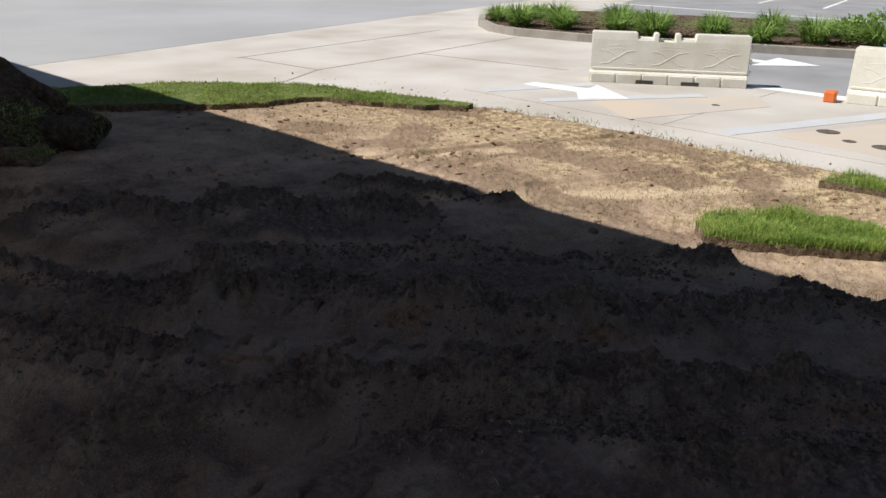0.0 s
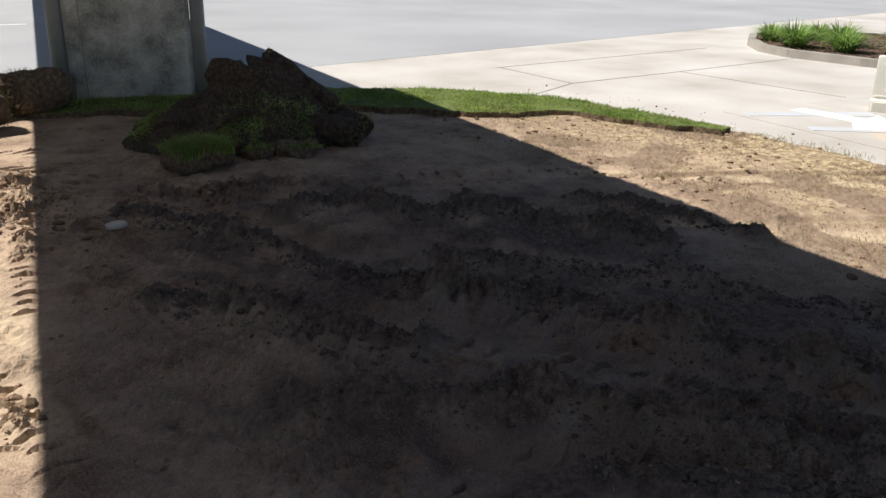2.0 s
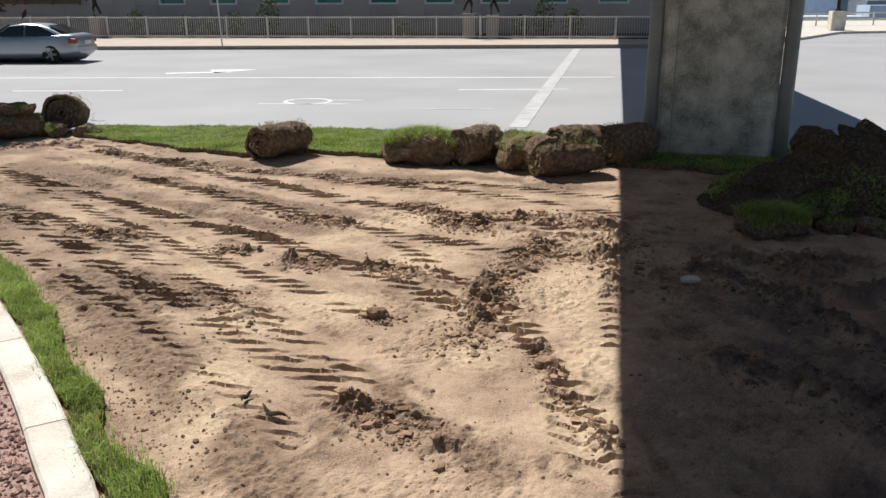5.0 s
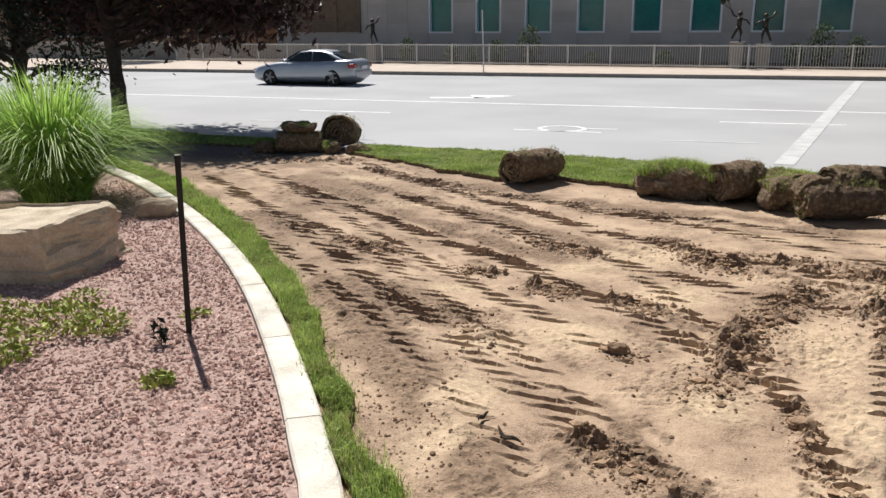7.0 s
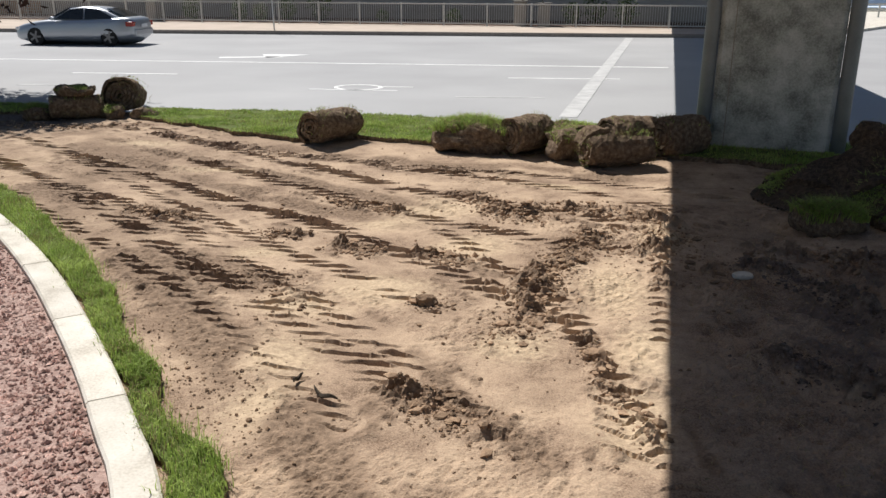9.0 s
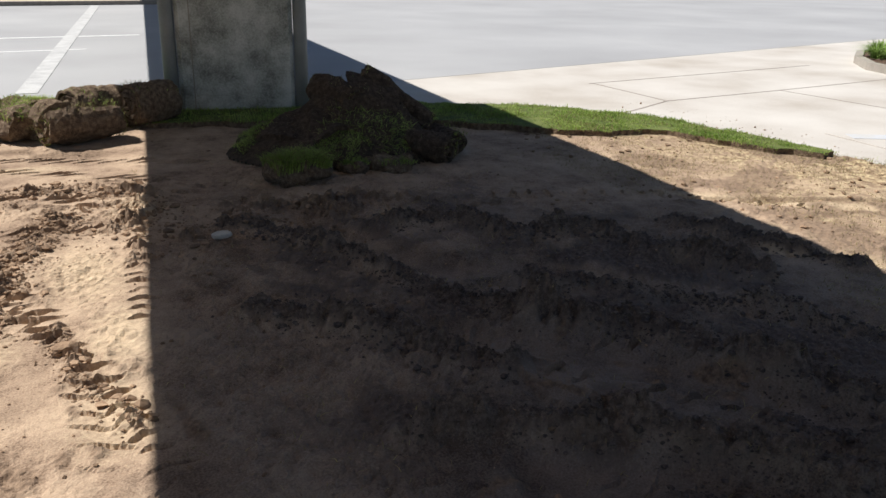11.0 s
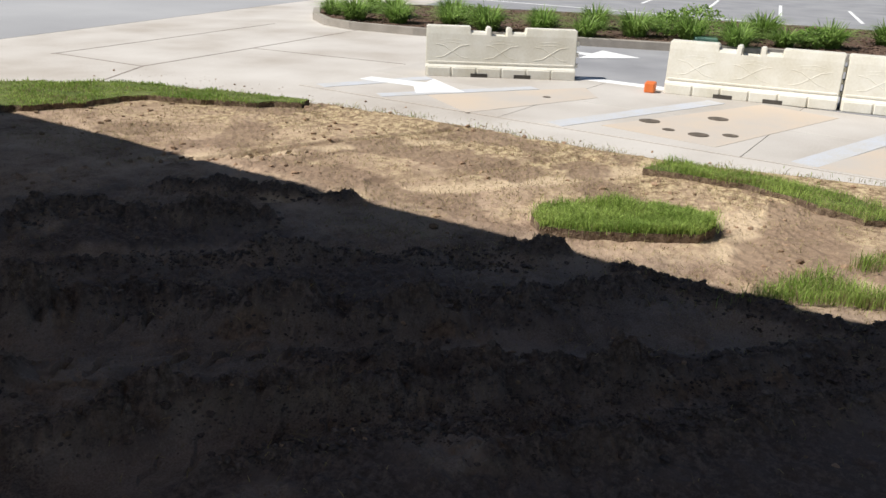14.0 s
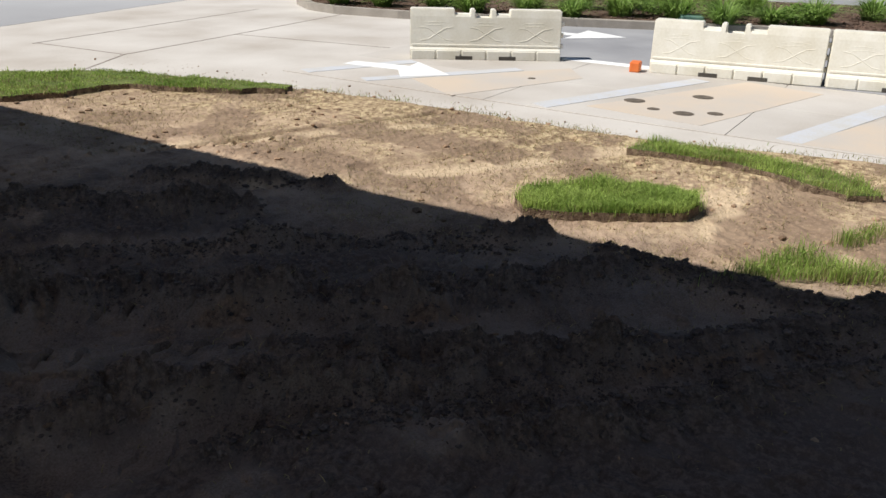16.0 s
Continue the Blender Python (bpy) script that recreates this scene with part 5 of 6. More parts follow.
sod_roll("roll of sod in the shade beside the pier", pose(1.05, 10.85, 0.0, 0, 0, -60), 0.6, 0.31, 1.0, 8, 600, 0.3)
sod_roll("squat roll of sod under the tree", pose(-8.72, 11.95, 0.0, 0, 0, -58), 0.78, 0.23, 0.95, 9, 700, 0.3)
sod_slab("torn sod with grass on top of the roll", pose(-8.75, 12.0, 0.4, 0, 0, 10), 0.6, 0.36, 0.12, 10, 900, 0.05)
sod_roll("sod roll tipped on its end by the street", pose(-8.25, 12.75, 0.0, -8, 0, 15), 0.7, 0.36, 0.95, 11, 800, 0.3, 0.25)
sod_slab("thin sod flap leaning between the rolls", pose(-8.2, 12.15, 0.0, 8, 0, -30), 0.5, 0.3, 0.2, 12, 900, 0.06)
sod_slab("ragged sod scrap beside the rolls", pose(-9.35, 11.8, -0.02, 0, 8, 20), 0.5, 0.45, 0.24, 13, 1200, 0.09)
sod_slab("low sod scrap at the end of the grass strip", pose(-7.6, 12.25, -0.02, 0, 0, 5), 0.45, 0.3, 0.15, 14, 700, 0.06)


# the heap beside the pier
def mound(x, y):
    """The height of the thrown-up earth and sod under the heap."""
    x, y = np.asarray(x, float), np.asarray(y, float)
    r = np.hypot((x - 3.15) / np.where(x < 3.15, 1.45, 1.05), (y - 8.85) / 1.05)
    body = 0.72 * np.clip(1.02 - r, 0, 1) ** 0.85
    body = body + 0.16 * np.exp(-(((x - 3.35) / 0.35) ** 2) - ((y - 8.85) / 0.35) ** 2)
    return body + np.clip(1.1 - r, 0, 0.5) * (0.2 * fbm(x * 2.6, y * 2.6, 111, 3) + 0.05 * fbm(x * 11, y * 11, 113, 3)) - 0.02


def heap_core():
    gx, gy = np.meshgrid(np.arange(1.6, 4.4, 0.03), np.arange(7.7, 10.0, 0.03))
    gz = mound(gx, gy)
    i = np.arange(gx.size).reshape(gx.shape)
    q = np.stack([i[:-1, :-1], i[:-1, 1:], i[1:, 1:], i[1:, :-1]], -1)[gz[:-1, :-1] > -0.015]
    ob = new("earth_mound", np_mesh("earth_mound", np.stack([gx, gy, gz], -1).reshape(-1, 3), q, M["shaded_root"]))
    tagged(ob, "mound of dark earth in the shade by the pier", "mound")


heap_core()


def on_mound(x, y, turn, lift=0.05):
    """A pose that lies flush on the heap."""
    e = 0.18
    up = Vector((float(mound(x - e, y) - mound(x + e, y)), float(mound(x, y - e) - mound(x, y + e)), 2 * e)).normalized()
    return Matrix.Translation((x, y, float(mound(x, y)) + lift)) @ up.to_track_quat("Z", "Y").to_matrix().to_4x4() @ pose(0, 0, 0, 0, 0, turn)


# heap pieces use the root colour darkened for shade
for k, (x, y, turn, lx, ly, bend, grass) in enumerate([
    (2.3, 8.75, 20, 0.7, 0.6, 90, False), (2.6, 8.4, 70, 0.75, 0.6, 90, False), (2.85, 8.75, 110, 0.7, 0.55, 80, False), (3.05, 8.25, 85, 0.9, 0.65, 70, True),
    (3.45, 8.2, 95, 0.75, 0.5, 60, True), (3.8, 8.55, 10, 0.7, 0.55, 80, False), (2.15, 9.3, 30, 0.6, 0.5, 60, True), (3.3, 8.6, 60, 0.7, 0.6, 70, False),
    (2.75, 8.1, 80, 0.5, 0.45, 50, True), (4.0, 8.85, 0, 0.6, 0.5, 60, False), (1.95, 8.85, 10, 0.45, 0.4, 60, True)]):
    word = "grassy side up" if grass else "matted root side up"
    sod_sheet("torn strip of sod draped over the heap, " + word, on_mound(x, y, turn), lx, ly, bend, 50 + k, grass, 700, 0.07, "shaded_root")
sod_roll("dark sod roll lying on the heap in the shade", pose(2.95, 8.85, 0.52, 8, 0, 28), 0.65, 0.18, 0.95, 31, 300, 0.2, 0.0, "shaded_root")
sod_roll("dark sod roll at the foot of the heap", pose(3.75, 8.05, 0.0, 6, 0, 40), 0.55, 0.2, 0.95, 32, 400, 0.3, 0.0, "shaded_root")
sod_roll("dark sod roll at the foot of the heap", pose(4.1, 8.35, 0.0, 0, 5, 10), 0.5, 0.18, 0.9, 35, 400, 0.3, 0.0, "shaded_root")
sod_roll("long sod roll lying slanted on top of the heap", pose(3.58, 8.85, 0.44, -36, 0, -108), 0.95, 0.17, 0.95, 33, 400, 0.1, 0.0, "shaded_root")
sod_slab("green tuft of sod in front of the heap", pose(2.2, 7.65, -0.02, 0, 0, 12), 0.6, 0.42, 0.2, 34, 2600, 0.17)
sod_slab("sod scrap at the foot of the heap", pose(2.85, 7.8, -0.02, 0, 0, 40), 0.34, 0.26, 0.13, 38, 400, 0.06)
sod_slab("sod scrap at the foot of the heap", pose(3.25, 7.72, -0.02, 0, 0, 10), 0.42, 0.26, 0.13, 39, 500, 0.06)

# ---- loose bits on the soil ----
def stone(name, label, m, sx, sy, sz, mat, seed, cuts=3, rough=0.16, category="stone"):
    bm = bmesh.new()
    bmesh.ops.create_icosphere(bm, subdivisions=cuts, radius=1.0)
    for v in bm.verts:
        c = v.co.copy()
        k = 1.0 / max(abs(c.x) ** 9 + abs(c.y) ** 9 + abs(c.z) ** 9, 1e-6) ** (1 / 9)
        c = c * (0.45 + 0.55 * min(k, 1.25))
        c += noise.noise_vector(c * 1.4 + Vector((seed, 0, 0))) * rough + noise.noise_vector(c * 4.5 + Vector((seed, 2, 0))) * rough * 0.35
        v.co = Vector((c.x * sx, c.y * sy, c.z * sz))
    ob = new(name, bm_mesh(name, bm, mat, False))
    ob.matrix_world = m
    return tagged(ob, label, category)


stone("stone", "flat pale stone lying in the shaded soil", pose(1.22, 6.05, rest(1.22, 6.05) + 0.03, 0, 0, 12), 0.085, 0.05, 0.03, M["kerb"], 3, 2)
stone("soil_clod", "large dark clod lying in a tyre track", pose(-1.1, 5.0, 0.03, 0, 10, 20), 0.08, 0.05, 0.045, M["clod"], 5, 4, 0.4, "clod")
stone("soil_clod", "small dark clod on the sunlit soil", pose(0.11, 4.35, 0.03, 0, 0, 10), 0.07, 0.05, 0.035, M["clod"], 8, 3, 0.25, "clod")


def bark_strip(label, x, y, rz, length):
    bm = bmesh.new()
    pts = []
    for k in range(9):
        a = -0.7 + 1.4 * k / 8
        pts.append((math.sin(a) * length * 0.75, (math.cos(a) - 0.9) * length * 0.5, 0.02 + 0.012 * math.sin(k)))
    tube(bm, pts, [0.004, 0.009, 0.012, 0.013, 0.013, 0.013, 0.011, 0.008, 0.004], 6)
    ob = new("bark_strip", bm_mesh("bark_strip", bm, M["bark"]))
    ob.matrix_world = pose(x, y, rest(x, y) + 0.012, 0, 0, rz)
    return tagged(ob, label, "bark")


bark_strip("curled dark strip of bark on the soil", -1.36, 3.52, 150, 0.21)
bark_strip("thin curled bark sliver on the soil", -1.58, 3.68, 80, 0.11)


# ---- planting bed ----


def boulder():
    """A split block of bedded sandstone: flat top in stepped layers, steep broken sides."""
    bm = bmesh.new()
    bmesh.ops.create_cube(bm, size=2.0)
    bmesh.ops.subdivide_edges(bm, edges=bm.edges[:], cuts=27, use_grid_fill=True)
    for v in bm.verts:
        c = v.co.copy()
        layer = math.floor((c.z + 1) * 2.6)
        inset = 1 - 0.05 * layer * (0.6 + noise.noise(Vector((layer * 3.3, c.x, c.y))))
        step = 0.16 * math.floor(2.2 * (noise.noise(Vector((c.x * 0.8 + 4, c.y * 0.8, 1))) + 0.6)) if c.z > 0.99 else 0
        q = c.normalized() * 1.25
        c = c.lerp(q, 0.10)
        c = Vector((c.x * inset, c.y * inset, c.z - step))
        c += noise.noise_vector(c * 1.1 + Vector((7, 0, 0))) * 0.10 + noise.noise_vector(c * 4 + Vector((2, 2, 0))) * 0.035 + noise.noise_vector(Vector((c.x * 5, c.y * 5, c.z * 16))) * 0.02
        v.co = Vector((c.x * 0.9, c.y * 0.6, c.z * 0.34))
    ob = new("boulder", bm_mesh("boulder", bm, M["sandstone"], False))
    ob.matrix_world = pose(-6.95, 4.7, 0.22, 2, -3, 14)
    return tagged(ob, "large flat-topped block of tan sandstone in the gravel", "boulder")


boulder()
stone("rock", "small tan field rock lying in the gravel", pose(-7.2, 6.85, 0.12, 0, 0, 30), 0.24, 0.16, 0.13, M["rock"], 6, 4, 0.16, "rock")


def stake():
    s = thing("marker_stake", "thin black steel stake standing in the gravel", "stake", pose(-4.06, 3.96, 0.03, 0, 1.5, 35))
    bm = bmesh.new()
    box(bm, -0.02, -0.004, -0.2, 0.02, 0.004, 1.33)
    box(bm, -0.02, -0.004, -0.2, -0.013, 0.03, 1.33)
    part("post", bm, M["steel"], s)
    part("cap", boxbm(-0.024, -0.01, 1.31, 0.024, 0.034, 1.345, bevel=0.004), M["steel"], s)


stake()


def tuft(name, label, category, m, count, height, radius, width, mat, arch=0.8, group=""):
    """A clump of long arching blades from one root."""
    t = thing(name, label, category, m, group)
    n = count
    a = rng.random(n) * 2 * np.pi
    r0 = radius * 0.25 * np.sqrt(rng.random(n))
    h = height * (0.2 + 0.85 * rng.random(n) ** 0.8)
    reach = radius * arch * (0.15 + 0.95 * rng.random(n)) * (0.6 + 0.4 * h / height)
    steps = np.linspace(0, 1, 6)
    rad = r0[:, None] + reach[:, None] * steps**1.45
    zz = h[:, None] * (1.75 * steps - steps**2 * (0.6 + 0.75 * np.clip(reach / radius, 0, 1)[:, None]))
    aa = a[:, None] + 0.25 * (rng.random(n)[:, None] - 0.5) * steps
    w = width * (0.7 + 0.6 * rng.random(n))[:, None] * (1 - steps**2.2) * 0.5 + 0.0005
    cx, cy = np.cos(aa) * rad, np.sin(aa) * rad
    ox, oy = -np.sin(aa) * w, np.cos(aa) * w
    L, R = np.stack([cx - ox, cy - oy, zz], -1), np.stack([cx + ox, cy + oy, zz], -1)
    v = np.stack([L, R], 2).reshape(n, 12, 3)
    q = np.array([[2 * k, 2 * k + 1, 2 * k + 3, 2 * k + 2] for k in range(5)])
    f = (np.arange(n)[:, None, None] * 12 + q[None]).reshape(-1, 4)
    part("foliage", np_mesh("foliage", v.reshape(-1, 3), f, mat), None, t)
    return t


tuft("ornamental_grass", "tall fountain of bright green ornamental grass", "ornamental grass", pose(-9.0, 6.95, 0.03), 4200, 1.75, 1.6, 0.016, M["reed"], 0.95)
tuft("ornamental_grass", "tall fountain of bright green ornamental grass", "ornamental grass", pose(-11.6, 7.6, 0.03), 2000, 1.6, 1.3, 0.016, M["reed"], 0.95)


def leafy(name, label, category, m, count, rx, ry, rz, leaf, mat, stems=10, group=""):
    """A low bush of small leaves on thin stems."""
    t = thing(name, label, category, m, group)
    bm = bmesh.new()
    for k in range(stems):
        a = k * 2.4
        e = (math.cos(a) * rx * 0.7 * random.random(), math.sin(a) * ry * 0.7 * random.random(), rz * random.uniform(0.6, 1.0))
        tube(bm, [(0, 0, -0.02), (e[0] * 0.5, e[1] * 0.5, e[2] * 0.6), e], [0.006 * rz + 0.002, 0.004 * rz + 0.0015, 0.001], 4)
    part("stem_cluster", bm, M["bark"], t)
    p = rng.normal(0, 1, (count, 3))
    p /= np.linalg.norm(p, axis=1)[:, None]
    p *= (0.35 + 0.65 * rng.random(count) ** 0.4)[:, None]
    p = p * np.array([rx, ry, rz / 2]) + np.array([0, 0, rz / 2])
    p[:, 2] = np.maximum(p[:, 2], 0.01)
    p += 0.12 * min(rx, rz) * rng.normal(0, 1, (count, 3)) * np.array([1, 1, 0.3])
    tagged(part("leafage", np_mesh("leafage", *leaf_cards(p, leaf), mat), None, t), "", "", "", "stuff")
    return t


def leaf_cards(p, size):
    """Small four-cornered leaves folded along the middle, at places p."""
    n = len(p)
    d = rng.normal(0, 1, (n, 3))
    d /= np.linalg.norm(d, axis=1)[:, None]
    e = np.cross(d, rng.normal(0, 1, (n, 3)))
    e /= np.linalg.norm(e, axis=1)[:, None] + 1e-9
    g = np.cross(d, e)
    s = (size * (0.6 + 0.8 * rng.random(n)))[:, None]
    v = np.stack([p - d * s, p + e * s * 0.42 + g * s * 0.15, p + d * s, p - e * s * 0.42 + g * s * 0.15], 1).reshape(-1, 3)
    k = np.arange(n)[:, None] * 4
    return v, np.concatenate([k + [0, 1, 2], k + [0, 2, 3]], 1).reshape(-1, 3)


for x, y, r, h, n in ((-5.05, 3.55, 0.34, 0.2, 420), (-4.7, 3.72, 0.22, 0.16, 260), (-5.6, 3.45, 0.3, 0.22, 360), (-3.62, 3.2, 0.11, 0.08, 120), (-5.25, 4.05, 0.16, 0.16, 140), (-4.3, 4.3, 0.12, 0.05, 60), (-4.85, 3.05, 0.2, 0.12, 200)):
    leafy("weed", "low yellow-green weed growing in the gravel", "weed", pose(x, y, 0.035), n, r, r, h, 0.028, M["weed"], 8, "weeds in the gravel")
leafy("shrub", "small dark shrub under the ornamental grass", "shrub", pose(-8.5, 6.75, 0.035), 260, 0.25, 0.25, 0.25, 0.03, M["lily"], 8)
leafy("dark_leaf_cluster", "small dark leaf cluster at the foot of the stake", "weed", pose(-4.1, 3.72, 0.035), 40, 0.05, 0.05, 0.2, 0.03, M["needle"], 4)


# ---- trees ----
def tree(label, m, height, trunk_r, lean, crown, clumps, per, leaf, mat, seed, lowest, reach=(0, 0), deep=1.0):
    """A tapered trunk with limbs and a crown of many leaf clumps."""
    t = thing("tree", label, "tree", m)
    rnd = random.Random(seed)
    bm = bmesh.new()
    path = [(lean * (z / height) + 0.06 * math.sin(z), 0.05 * math.sin(z * 1.3), z) for z in np.linspace(-0.2, height * 0.72, 9)]
    tube(bm, path, [trunk_r * (1.25 if k == 0 else 1.05 - 0.09 * k) for k in range(9)], 12)
    part("trunk", bm, M["bark"], t, smooth=True)
    spots = []
    for k in range(clumps):
        a, u = rnd.random() * 2 * math.pi, rnd.random()
        z = lowest + (height - lowest) * rnd.random() ** 0.8
        f = (z - lowest) / (height - lowest)
        r = crown * math.sqrt(max(0.05, 1 - (1.15 * f - 0.25) ** 2)) * (0.35 + 0.65 * math.sqrt(u))
        spots.append(Vector((math.cos(a) * r + lean * 0.6 + reach[0], math.sin(a) * r * deep + reach[1], z)))
    limb = bmesh.new()
    for s in spots[: clumps // 2]:
        z0 = min(s.z * 0.75, height * 0.65)
        b = Vector((lean * z0 / height, 0, z0))
        mid = b.lerp(s, 0.5) + Vector((0, 0, 0.25))
        tube(limb, [b, mid, s], [trunk_r * 0.28, trunk_r * 0.16, trunk_r * 0.04], 5)
    part("branchwork", limb, M["bark"], t)
    pts = []
    for s in spots:
        k = per // 2 + rnd.randrange(per)
        pts.append(np.array(s) + rng.normal(0, 1, (k, 3)) * np.array([0.42, 0.42, 0.28]))
    part("crown", np_mesh("crown", *leaf_cards(np.concatenate(pts), leaf), mat), None, t)
    return t


tree("purple-leaved street tree with a dark slender trunk", pose(-14.35, 13.1, 0), 6.2, 0.2, -0.35, 3.3, 250, 110, 0.11, M["plum"], 4, 2.2, (0.3, 1.8), 0.62)
tree("dark evergreen behind the ornamental grass", pose(-18.6, 14.0, 0), 9.0, 0.2, 0.0, 2.6, 260, 130, 0.07, M["needle"], 9, 0.9)
tree("green street tree on the far side of the road", pose(-46, 43.0, 0), 8.5, 0.16, 0, 3.6, 130, 60, 0.14, M["weed"], 12, 2.6)


# ---- water barriers ----
def barrier(label, m):
    """A hollow plastic barrier: body with a notched top, panels with crossed ribs, feet and fork slots."""
    b = thing("water_barrier", label, "barrier", m, "plastic barriers on the driveway")
    L, H = 2.5, 0.80
    bm = bmesh.new()
    prof = [(0.0, 0.23), (0.16, 0.23), (0.20, 0.19), (0.68, 0.15), (0.73, 0.13), (0.73, -0.13), (0.68, -0.15), (0.20, -0.19), (0.16, -0.23), (0.0, -0.23)]

    def run_of(x0, x1, top):
        rings = []
        for x in (x0, x1):
            rings.append([bm.verts.new((x, y, z if z < 0.7 else top)) for z, y in prof])
        k = len(prof)
        for a in range(k):
            bm.faces.new((rings[0][a], rings[0][(a + 1) % k], rings[1][(a + 1) % k], rings[1][a]))
        bm.faces.new(rings[0][::-1])
        bm.faces.new(rings[1])

    for x0, x1, top in ((-1.25, -0.52, H), (-0.52, -0.26, 0.72), (-0.26, -0.18, 0.80), (-0.18, 0.08, 0.66), (0.08, 0.16, 0.80), (0.16, 0.40, 0.72), (0.40, 1.25, H)):
        run_of(x0, x1, top)
    bmesh.ops.remove_doubles(bm, verts=bm.verts, dist=0.0005)
    bmesh.ops.recalc_face_normals(bm, faces=bm.faces[:])
    es = [e for e in bm.edges if len(e.link_faces) == 2 and e.calc_face_angle(0) > 0.9]
    bmesh.ops.bevel(bm, geom=es, offset=0.014, segments=2, affect="EDGES")
    part("body", bm, M["plastic"], b)
    for sy in (-1, 1):
        for k in range(3):
            x = -0.82 + 0.82 * k
            bm = bmesh.new()
            for lo, hi in ((0.30, 0.52), (0.52, 0.30)):
                pts = [(x - 0.27, lo), (x - 0.14, lo * 0.9 + hi * 0.1), (x + 0.14, hi * 0.9 + lo * 0.1), (x + 0.27, hi)]
                tube(bm, [(px, sy * (0.187 - (pz - 0.2) * 0.083), pz) for px, pz in pts], 0.008, 6)
            for pz in (0.55, 0.60):
                tube(bm, [(px, sy * (0.187 - (pz - 0.2) * 0.083), pz - 0.5 * (px - x) ** 2) for px in np.linspace(x - 0.24, x + 0.24, 6)], 0.006, 6)
            part("panel_rib", bm, M["plastic"], b)
        part("ledge", boxbm(-1.22, sy * 0.17 - 0.03, 0.205, 1.22, sy * 0.17 + 0.03, 0.245, bevel=0.01), M["plastic"], b)
        for k in range(6):
            x = -1.24 + k * 0.416
            part("foot", boxbm(x + 0.012, sy * 0.225 - 0.03, 0.0, x + 0.404, sy * 0.225 + 0.03, 0.15, bevel=0.012), M["plastic"], b)
        # no hollow is cut: dark plates paint in the slots' shade
        for x in (-0.36, 0.36):
            part("fork_slot", boxbm(x - 0.14, sy * 0.252 - 0.006, 0.0, x + 0.14, sy * 0.252 + 0.006, 0.065), M["black_hole"], b, "dark plate for the shaded hollow of a fork slot")
    for z in (0.18, 0.36, 0.54):
        bm = bmesh.new()
        tube(bm, [(1.26, 0, z), (1.26, 0, z + 0.07)], 0.06, 10)
        part("hinge_lug", bm, M["plastic"], b)
    return b


d1 = math.degrees(math.atan2(-2.08, 1.39))
barrier("cream plastic water-filled barrier standing across the lane", pose(12.75 + 0.2, 6.36 + 0.14, -0.145, 0, 0, d1))
d2 = math.degrees(math.atan2(-2.61, 0.47))
barrier("cream plastic water-filled barrier joined to the next", pose(13.6 + 0.24, 2.6, -0.145, 0, 0, d2))
barrier("cream plastic water-filled barrier with scuffed feet", pose(14.03 + 0.24, 0.09, -0.145, 0, 0, d2))
o = thing("barrier_foot", "bright orange plastic foot at the end of a barrier", "barrier foot", pose(13.34, 3.98, -0.145, 0, 0, d2))
part("body", boxbm(-0.09, -0.13, 0, 0.07, 0.1, 0.16, bevel=0.02), M["orange"], o)


def cover(label, x, y, r):
    bm = bmesh.new()
    tube(bm, [(0, 0, -0.02), (0, 0, 0.004)], r, 28)
    tube(bm, [(0, 0, 0.0), (0, 0, 0.007)], r * 0.86, 28)
    ob = new("manhole_cover", bm_mesh("manhole_cover", bm, M["iron"]))
    ob.matrix_world = pose(x, y, -0.14)
    return tagged(ob, label, "manhole cover", "covers in the driveway")


cover("round rusty cast-iron cover set in the concrete", 11.1, 3.21, 0.14)
cover("round rusty cast-iron cover set in the concrete", 11.9, 2.53, 0.14)
cover("round rusty cast-iron cover set in the concrete", 10.72, 2.45, 0.13)
cover("small cast-iron valve lid in the concrete", 10.95, 2.12, 0.1)
cover("small cast-iron valve lid in the concrete", 10.75, 2.84, 0.08)
cover("small cast-iron valve lid in the concrete", 11.7, 5.0, 0.06)

# ---- planted island ----
ISLE = [(17.6, 14.7), (16.75, 13.6), (16.5, 12.6), (16.75, 10.9), (17.6, 8.5), (18.6, 5.95), (19.6, 3.6), (20.5, 0.4), (21.4, -5), (24.6, -5), (27.3, 1.2), (26.6, 4.4), (24.2, 11.2), (22.4, 14.6), (20.6, 16.0), (18.8, 15.7)]
ctr = Vector((21.3, 6.0))
ins = [tuple(Vector(p) + (ctr - Vector(p)).normalized() * 0.2) for p in ISLE]
isle_kerb = bmesh.new()
n = len(ISLE)
for a, za, b, zb in ((ISLE, -0.25, ISLE, 0.02), (ISLE, 0.02, ins, 0.03), (ins, 0.03, ins, -0.12)):
    for k in range(n):
        vs = [isle_kerb.verts.new((*p, z)) for p, z in ((a[k], za), (a[(k + 1) % n], za), (b[(k + 1) % n], zb), (b[k], zb))]
        isle_kerb.faces.new(vs)
bmesh.ops.remove_doubles(isle_kerb, verts=isle_kerb.verts, dist=0.001)
bmesh.ops.recalc_face_normals(isle_kerb, faces=isle_kerb.faces[:])
structure("kerb_island", bm_mesh("kerb_island", isle_kerb, M["grey_kerb"]), "rounded concrete kerb round the planted island", "kerb")
sheet("island_mulch", ins, -0.2, 0.0, M["mulch"], "dark bark mulch filling the planted island", "mulch")
k = 5000
x, y = rng.uniform(16.5, 27, k), rng.uniform(-3, 16, k)
ok = inside(x, y, ins)
stuff("mulch_chips", *lumps(x[ok], y[ok], np.full(ok.sum(), 0.01), 0.02 + 0.04 * rng.random(ok.sum()), 0.5, 0.6), M["mulch"], "loose dark bark chips on the island", "mulch")
